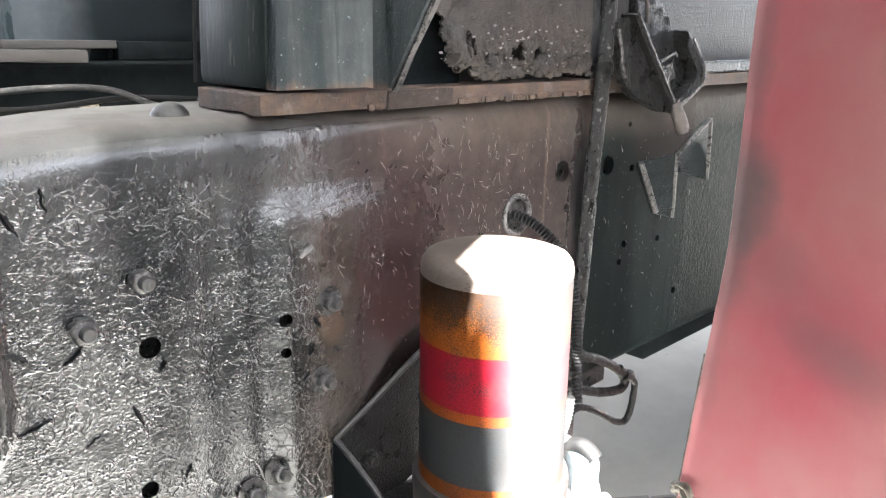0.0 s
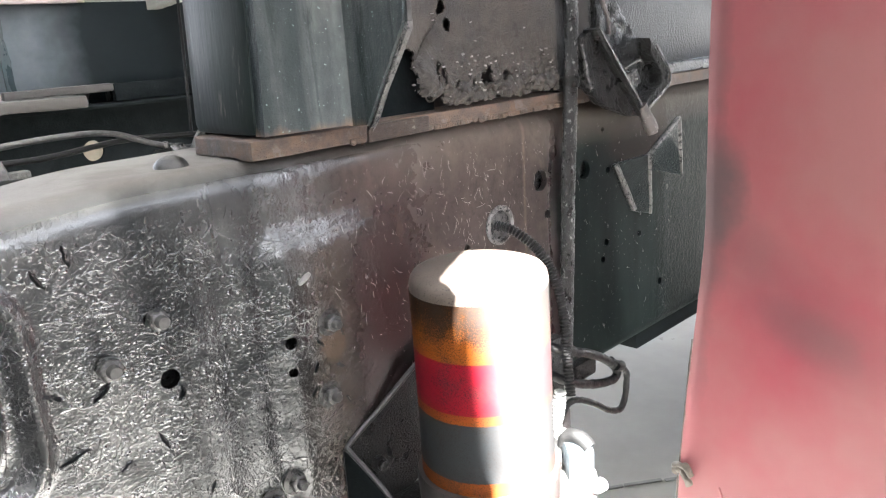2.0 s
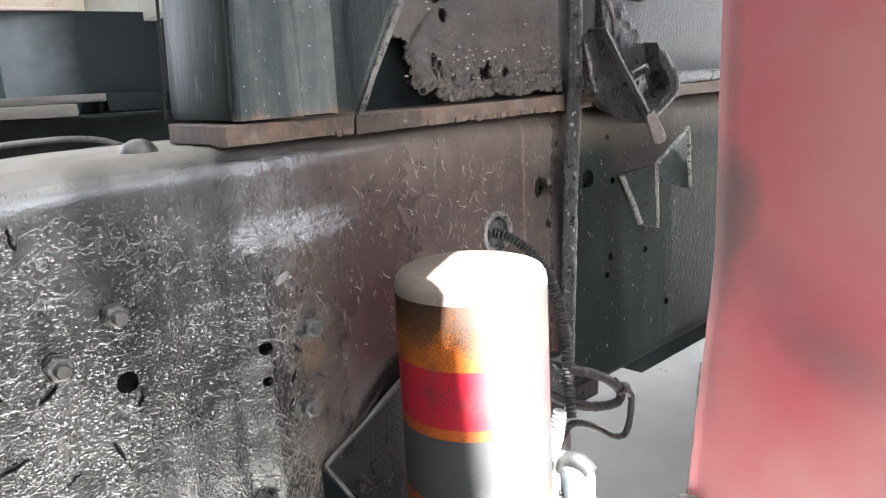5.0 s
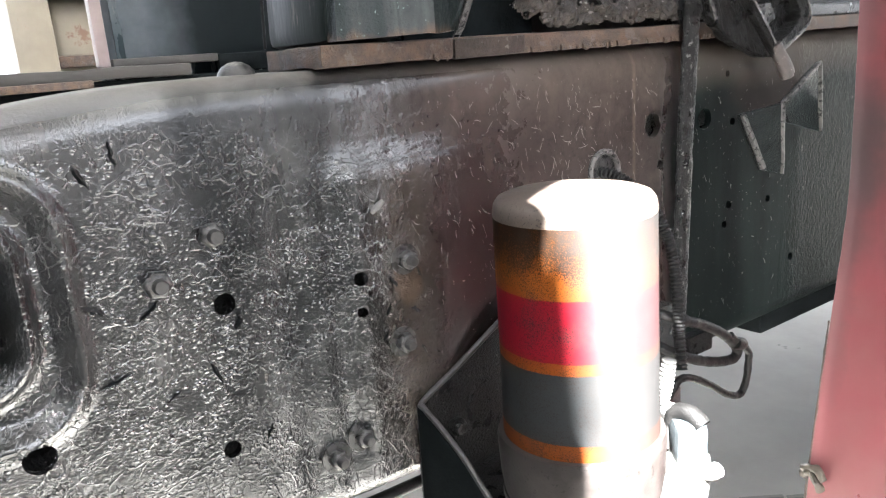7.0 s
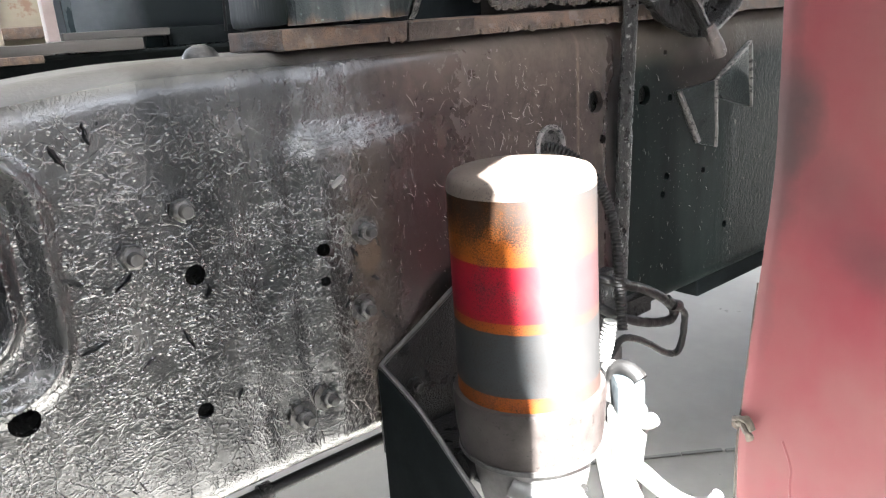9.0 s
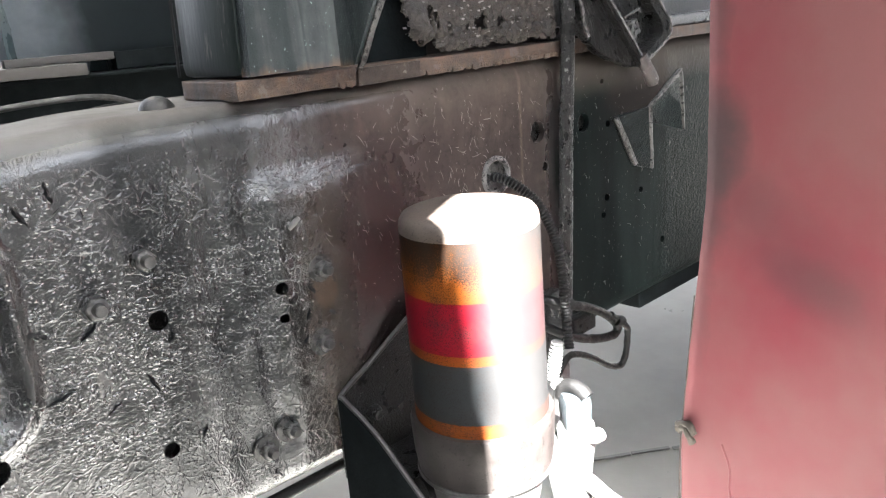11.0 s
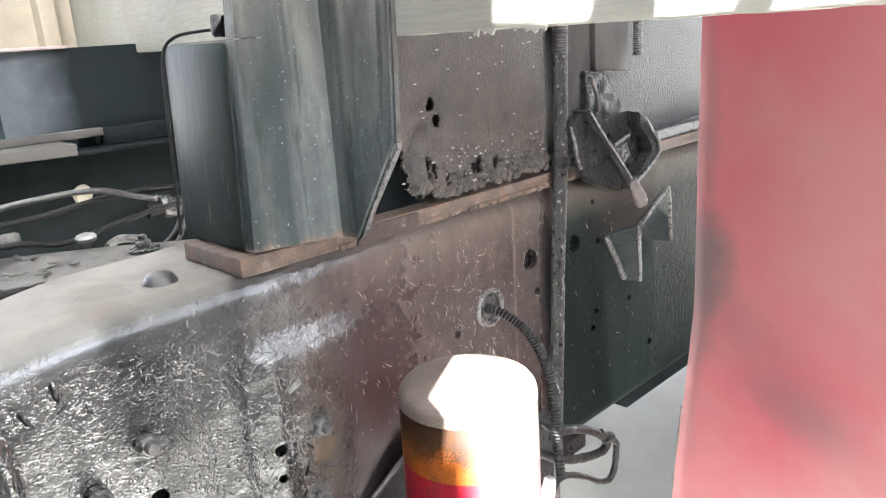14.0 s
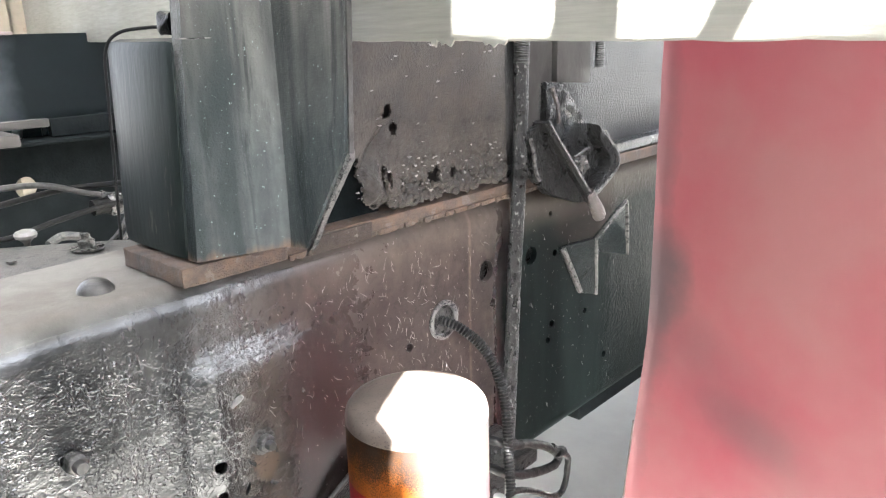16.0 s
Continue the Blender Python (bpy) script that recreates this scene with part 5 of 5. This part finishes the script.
bed_floor()


# ---- beyond the rail ----
def cross_beam():
    t = thing("cross_beam", (0.383, 0.622, 0.920))
    t.rotation_euler.z = radians(-20.4)
    bm = bar((-0.9, -0.085, -0.03), (0.24, 0.135, 0.022), 0.018, 0)
    bmesh.ops.subdivide_edges(bm, edges=[e for e in bm.edges if e.calc_length() > 0.1], cuts=14, use_grid_fill=True)
    for v in bm.verts:
        if v.co.y > 0:
            v.co.y *= 1 - 0.8 * max(0.0, min(1.0, (v.co.x + 0.13) / 0.35))
    part("beam", rough_up(bm, 0.004, 18), DUSTY, t)
    lip = tube([(-0.9, -0.088, 0.004), (-0.3, -0.09, 0.004), (0.0, -0.092, 0.004), (0.24, -0.088, 0.004)], 0.017, 12, 24)
    part("edge_lip", rough_up(lip, 0.002, 60), GREASY, t, "black rolled front edge with pale scuffs")
    part("lower_web", bar((-0.9, -0.080, -0.075), (0.20, -0.070, -0.012), 0.003), GREYSHEET, t, "dusty grey lower web")
    for x, y in ((0.142, 0.0), (-0.21, -0.03), (-0.16, 0.09)):
        bm = turned([(0.024, 0), (0.024, 0.003), (0.012, 0.004), (0.012, 0.014), (0.007, 0.016), (0.007, 0.024), (0, 0.025)], 18, pose(x, y, 0.022))
        part("stud", bm, NUT, t)
    for k in range(26):
        r = random.Random(k)
        bm = slab([(0, 0, 0), (0.02 * r.random() + 0.006, 0.004, 0.002), (0.016, 0.012 * r.random() + 0.004, 0.003), (0.003, 0.008, 0.001)], (0, 0, 0.002), 0)
        bmesh.ops.transform(bm, matrix=pose(r.uniform(-0.3, 0.05), r.uniform(-0.06, 0.07), 0.0235, 0, 0, r.uniform(0, 360)), verts=bm.verts)
        part("flake", bm, DUSTY, t)
    return tagged(t, "dust-covered steel cross beam with bolts and flakes", "beam")


cross_beam()


def pipe_run(name, line, radius, mat, label, category, wave=None, steps=10):
    t = thing(name, line[0])
    bm = tube(line, radius, 12, steps, wave)
    bmesh.ops.translate(bm, vec=-Vector(line[0]), verts=bm.verts)
    part("pipe", bm, mat, t)
    for p in (line[1], line[-2]):
        way = (Vector(line[2]) - Vector(line[0])).normalized()
        bm = turned([(radius * 1.25, -radius), (radius * 1.45, -radius * 0.6), (radius * 1.45, radius * 0.6), (radius * 1.25, radius)], 10, Matrix.Translation(Vector(p) - Vector(line[0])) @ way.to_track_quat("Z", "Y").to_matrix().to_4x4())
        part("fitting", bm, NUT, t)
    return tagged(t, label, category)


pipe_run("air_pipe", [(-0.5, 0.28, 0.87), (0.0, 0.29, 0.875), (0.25, 0.31, 0.88), (0.45, 0.33, 0.88)], 0.011, DUSTY, "dusty steel pipe behind the rail", "pipe")
pipe_run("air_pipe", [(-0.5, 0.24, 0.855), (0.0, 0.25, 0.855), (0.2, 0.26, 0.858), (0.4, 0.24, 0.86), (0.5, 0.12, 0.86), (0.52, 0.02, 0.86)], 0.012, DUSTY, "dusty ribbed hose behind the rail", "hose", lambda d: 1 + 0.06 * math.sin(d * 700), 60)
pipe_run("hydraulic_line", [(-0.1, 0.68, 0.95), (0.20, 0.69, 1.0), (0.30, 0.70, 1.018), (0.42, 0.71, 1.026), (0.52, 0.72, 1.02), (0.62, 0.74, 0.985), (0.80, 0.76, 0.95)], 0.005, STEEL, "grey hydraulic line with bright fittings", "pipe")
pipe_run("wiring_loom", [(-0.1, 0.62, 0.93), (0.25, 0.66, 0.968), (0.36, 0.67, 0.972), (0.44, 0.68, 0.955), (0.54, 0.70, 0.966), (0.66, 0.72, 0.972), (0.85, 0.74, 0.96)], 0.0045, RUBBER, "black wiring loom across the gap", "loom")
pipe_run("wiring_loom", [(-0.05, 0.66, 0.97), (0.22, 0.70, 1.0), (0.40, 0.72, 0.995), (0.55, 0.74, 1.004), (0.70, 0.76, 0.995), (0.9, 0.78, 0.99)], 0.005, RUBBER, "black wiring loom across the gap", "loom")
pipe_run("air_hose", [(0.60, 0.74, 0.965), (0.64, 0.74, 0.966), (0.80, 0.75, 0.968), (1.1, 0.76, 0.97)], 0.014, RUBBER, "thick dark rubber air hose", "hose")


def coupling():
    t = thing("ribbed_coupling", (0.118, 0.70, 0.978))
    part("body", turned([(0.028, 0), (0.028, 0.16), (0.031, 0.165), (0.031, 0.178), (0.028, 0.182), (0.031, 0.187), (0.031, 0.20), (0.028, 0.204), (0.03, 0.21), (0.026, 0.225), (0.014, 0.23)], 28, Matrix.Rotation(radians(90), 4, "Y")), DUSTY, t)
    part("tip", bar((0.225, -0.012, -0.012), (0.262, 0.012, 0.006), 0.004), DUSTY, t)
    return tagged(t, "grey ribbed metal coupling lying by the beam", "coupling")


coupling()


def drain_cap():
    t = thing("drain_cap", (0.465, 0.665, 0.925))
    part("stem", turned([(0.004, 0), (0.005, 0.022), (0.012, 0.030)], 14), DUSTY, t)
    part("crown", turned([(0.015, 0.030), (0.017, 0.035), (0.014, 0.040), (0.005, 0.043), (0, 0.043)], 10), CAST, t)
    part("tail", tube([(0.03, 0.0, 0.012), (0.055, 0.01, 0.018), (0.085, 0.01, 0.012)], 0.007, 8), DUSTY, t)
    return tagged(t, "pale fluted cap on a thin stem", "cap")


drain_cap()


def rope_knot():
    t = thing("cable_bundle", (0.60, 0.58, 0.92))
    for k in range(5):
        r = random.Random(k + 40)
        pts = [(-0.06 + 0.03 * r.random(), 0.01 * k, 0.0), (-0.02, 0.02 * r.random(), 0.02 + 0.02 * r.random()), (0.015, 0.01, 0.055 + 0.01 * k), (0.03, 0.012 * r.random(), 0.03), (0.01, 0.0, 0.0)]
        part("wire", tube(pts, 0.0035, 8), RUBBER if k % 2 else DUSTY, t)
    return tagged(t, "tangle of dusty black wires", "wires")


rope_knot()
t = thing("green_bottle", (0.605, 0.48, 0.90))
part("body", turned([(0.02, 0), (0.022, 0.01), (0.022, 0.06), (0.018, 0.075), (0, 0.08)], 24), GREENP, t)
part("band", turned([(0.0225, 0.015), (0.0225, 0.035)], 24), WHITE, t, "white band")
tagged(t, "small green plastic bottle behind the column", "bottle")


def box_wires():
    t = thing("column_wire", (0.40, 0.05, 1.245))
    part("wire", tube([(0.052, -0.036, 0.09), (0.050, -0.036, 0.05), (0.044, -0.03, 0.022), (0.02, -0.01, 0.008), (0.004, 0.025, 0.007), (-0.012, 0.050, 0.003), (-0.0205, 0.060, -0.012), (-0.0230, 0.0625, -0.05), (-0.0255, 0.0630, -0.10), (-0.0300, 0.0630, -0.178)], 0.0015, 8), RUBBER, t)
    part("brown_wire", tube([(0.056, -0.036, 0.15), (0.054, -0.038, 0.09), (0.046, -0.033, 0.04), (0.040, -0.028, 0.008)], 0.004, 8), COPPER, t, "brown sheathed wire")
    part("wrap", rough_up(bar((-0.002, -0.02, 0.001), (0.036, 0.0, 0.018), 0.004, 2), 0.004, 90), RUBBER, t, "crumpled black tape")
    part("clip", bar((0.046, -0.044, 0.075), (0.064, -0.030, 0.092), 0.002), COPPER, t)
    return tagged(t, "black and brown wires taped over the steel box", "wires")


box_wires()


def far_side():
    """The other rail with what stands on it."""
    t = thing("far_chassis_rail", (0.8, 1.1, 0.85))
    bm = bmesh.new()
    n, r, hx, hz = 32, 0.022, 0.618 - 0.8, 0.955 - 0.85
    inner = [bm.verts.new((hx + r * math.cos(2 * math.pi * k / n), 0, hz + r * math.sin(2 * math.pi * k / n))) for k in range(n)]
    square = []
    for k in range(n):
        a = 2 * math.pi * k / n
        s = 0.06 / max(abs(math.cos(a)), abs(math.sin(a)))
        square.append(bm.verts.new((hx + s * math.cos(a), 0, hz + s * math.sin(a))))
    for k in range(n):
        bm.faces.new((inner[k], inner[(k + 1) % n], square[(k + 1) % n], square[k]))
    x0, x1, z0, z1 = -1.6, 2.0, -0.2, 0.195
    def quad(a, b, c, d):
        bm.faces.new([bm.verts.new((x, 0, z)) for x, z in ((a, c), (b, c), (b, d), (a, d))])
    quad(x0, hx - 0.06, z0, z1), quad(hx + 0.06, x1, z0, z1), quad(hx - 0.06, hx + 0.06, z0, hz - 0.06), quad(hx - 0.06, hx + 0.06, hz + 0.06, z1)
    bmesh.ops.remove_doubles(bm, verts=bm.verts, dist=0.0005)
    bmesh.ops.recalc_face_normals(bm, faces=bm.faces)
    bmesh.ops.solidify(bm, geom=bm.faces[:], thickness=0.008)
    part("web", bm, FLATBLACK, t)
    part("flange", bar((-1.6, -0.08, 0.195), (2.0, 0.0, 0.202), 0.002), FLATBLACK, t)
    tagged(t, "black far chassis rail with a round hole", "chassis rail")
    t = thing("ledge_plank", (0.2, 1.04, 1.053))
    bm = bar((-0.9, -0.06, 0), (0.385, 0.06, 0.022), 0.004, 0)
    bmesh.ops.subdivide_edges(bm, edges=[e for e in bm.edges if e.calc_length() > 0.3], cuts=18)
    part("plank", rough_up(bm, 0.003, 14), TIMBER, t)
    part("splinter", bar((-0.3, -0.075, -0.012), (0.20, -0.055, 0.002), 0.003), RUST, t)
    tagged(t, "weathered pale timber plank on the far rail", "plank")
    t = thing("black_locker", (0.9, 1.14, 1.06))
    part("body", bar((-0.42, -0.034, -0.008), (0.10, 0.15, 0.185), 0.008), BLACK, t)
    bm = bmesh.new()
    rows = []
    for k in range(9):
        rows.append([bm.verts.new((-0.436 + 0.50 * i / 24, -0.060 + 0.035 * math.exp(-i / 5.0) + 0.002 * noise.noise(Vector((i * 0.3, k * 0.4, 0))), 0.026 + 0.169 * k / 8)) for i in range(25)])
    for a, b in zip(rows, rows[1:]):
        for i in range(24):
            bm.faces.new((a[i], a[i + 1], b[i + 1], b[i]))
    bmesh.ops.solidify(bm, geom=bm.faces[:], thickness=0.004)
    part("front_sheet", bm, LOCKER, t, "black front sheet, sheen painted in grey at its free edge", 60)
    part("top_rim", bar((-0.438, -0.064, 0.194), (-0.262, -0.020, 0.200), 0.002), PINK, t, "pale folded top rim")
    # dark strip added in front of the gaps below the locker
    part("gap_cover", bar((-0.228, -0.080, -0.0065), (0.10, -0.062, 0.030), 0.003), FLATBLACK, t, "dark strip added to hide gaps under the locker")
    part("kick_strip", bar((-0.44, -0.085, 0.0158), (-0.23, -0.062, 0.032), 0.003), TIMBER, t, "pale worn foot strip")
    tagged(t, "black steel locker, its front toned grey at one edge for sheen", "locker")
    t = thing("pink_post", (0.447, 1.075, 1.077))
    part("post", bar((-0.012, -0.014, 0), (0.010, 0.014, 0.85), 0.003), PINK, t)
    for z in (0.27, 0.16):
        part("hinge", bar((-0.022, -0.02, z), (-0.008, -0.008, z + 0.03), 0.003), STEEL, t)
    tagged(t, "faded pink steel post with hinges", "post")
    t = thing("cream_gate", (0.0, 2.0, 0.0))
    for x, w in ((0.42, 0.11), (0.68, 0.04), (0.90, 0.05)):
        part("upright", bar((x, 0, 0), (x + w, 0.08, 3.2), 0.006), CREAM, t)
    for z in (1.10, 1.30, 1.55):
        part("rung", bar((0.53, 0.01, z), (0.68, 0.06, z + 0.035), 0.006), RUST, t)
    part("sheet", bar((0.53, 0.062, 0), (1.65, 0.078, 3.2), 0.002), CREAM, t)
    tagged(t, "rust-stained cream painted steel gate in the yard", "gate")


far_side()


def far_skirt():
    # black sheet added to stop light from the far side
    t = thing("far_skirt", (0.62, 1.30, 1.055))
    bm = bar((0.0, 0, 0), (2.2, 0.02, 0.175), 0.003, 3)
    part("sheet", rough_up(bm, 0.006, 3), FLATBLACK, t)
    for x in (0.16, 0.75):
        part("rib", bar((x, -0.012, 0.0), (x + 0.03, -0.001, 0.175), 0.003), GREASY, t)
    # made wide to close a gap that let light show past the rail
    part("foot_rail", bar((-0.3, -0.21, -0.012), (2.2, 0.05, -0.0032), 0.003), FLATBLACK, t)
    return tagged(t, "black sheet added on the far rail to keep out light beyond", "skirt")


far_skirt()

# ---- ground and added shade walls ----
def ground():
    bm = bmesh.new()
    bmesh.ops.create_grid(bm, x_segments=60, y_segments=60, size=30)
    for v in bm.verts:
        v.co.z = 0.004 * noise.noise(v.co * 0.8)
    ob = part("ground", bm, YARD)
    slab_bm = bar((0.35, 0.02, -0.05), (12.0, 9.0, 0.012), 0.004)
    tagged(part("pavement", slab_bm, CONCRETE), "pale dusty concrete slab under the truck", "pavement", kind="structure")
    return tagged(ob, "concrete of the yard, toned down to cut its bounced light", "ground", kind="structure")


ground()
bm = bmesh.new()
for i in range(40):
    bar((-0.005, -0.05, -0.001), (0.005, 0.05, 0.004), 0.001, 0, pose(1.1 + 0.085 * i, 0.62 - 0.062 * i + 0.006 * random.random(), 0.013, 0, 0, 54 + random.uniform(-4, 4)), bm)
tagged(part("floor_joint", bm, YARD), "dirt-filled joint in the concrete floor", "joint", kind="structure")


def shade_walls():
    """Unseen screens, slats and walls added to shade the place and shape its reflections."""
    u = Vector((-SUN.y, SUN.x, 0)).normalized()
    v = SUN.cross(u).normalized()
    v = v if v.z > 0 else -v
    def screen(name, dist, outline, label):
        bm = slab([SUN * dist + u * a + v * b for a, b in outline], SUN * 0.03, 0)
        tagged(part(name, bm, PLASTER), label, "wall", kind="structure")
    # outlines drawn in sun space, to land the shade edges where wanted
    screen("added_screen_can", 1.40, [(0.10, 0.28), (0.467, 0.28), (0.4663, 0.6342), (0.4582, 0.6503), (0.4429, 0.6842), (0.4392, 0.7177), (0.4429, 0.7472), (0.4471, 0.7617), (0.436, 0.7844), (0.4688, 0.842), (0.604, 0.797), (0.5890, 0.8270), (0.5620, 0.8700), (0.5390, 0.9055), (0.4985, 0.9700), (0.4989, 0.9963), (0.503, 1.34), (0.265, 1.345), (0.265, 1.64), (0.10, 1.64)], "plain unseen screen added to cast the edge of shade on the canister")
    screen("added_screen_soft", 4.2, [(0.10, 0.633), (0.4732, 0.633), (0.4661, 0.694), (0.4621, 0.745), (0.10, 0.745)], "plain unseen screen added to soften the shade edge on the canister")
    screen("added_screen_high", 5.5, [(-1.6, 0.1), (0.16, 0.1), (0.16, 3.4), (-1.6, 3.4)], "plain unseen screen added to shade the left of the scene")
    screen("added_screen_side", 3.2, [(0.69, 0.12), (2.3, 0.12), (2.3, 1.9), (0.6246, 1.9), (0.6246, 0.79), (0.5767, 0.839), (0.556, 0.862), (0.556, 0.745), (0.69, 0.735)], "plain unseen screen added to shade the red panel and the right side")
    # unseen walls added to be reflected or to hold back light
    for name, lo, hi, label in (("added_reflect_1", (-3.0, -2.6, 0.0), (0.75, -2.4, 1.6), "plain unseen wall added for the web to reflect"), ("added_reflect_2", (1.55, -2.6, 0.0), (5.0, -2.4, 1.6), "plain unseen wall added for the web to reflect"), ("added_reflect_3", (0.76, -2.58, 0.0), (1.54, -2.42, 1.35), "plain unseen grey wall added for the web to reflect"), ("added_dark_left", (-1.4, -0.2, 0.0), (-1.2, 3.6, 3.1), "plain unseen dark wall added to cut light from the left"), ("added_dark_behind", (-1.4, -2.38, 0.0), (-1.2, -0.21, 2.2), "plain unseen dark wall added behind the camera to cut light"), ("added_dark_block", (1.3, -0.95, 0.0), (2.9, -0.33, 1.5), "plain unseen dark block added to darken reflections in the rail"),):
        tagged(part(name, bar(lo, hi, 0.01), REFLECTWALL if name in ("added_reflect_1", "added_reflect_3") else DARKWALL), label, "wall", kind="structure")
    screen("added_slat_1", 1.28, [(0.5382, 0.84), (0.5602, 0.84), (0.5602, 1.34), (0.5382, 1.34)], "plain unseen slat added to cast an upright stripe of shade")
    screen("added_slat_2", 1.32, [(0.5775, 0.8389), (0.5863, 0.8251), (0.6688, 0.9457), (0.6615, 0.9718)], "plain unseen slat added to cast a slanting stripe of shade")


shade_walls()
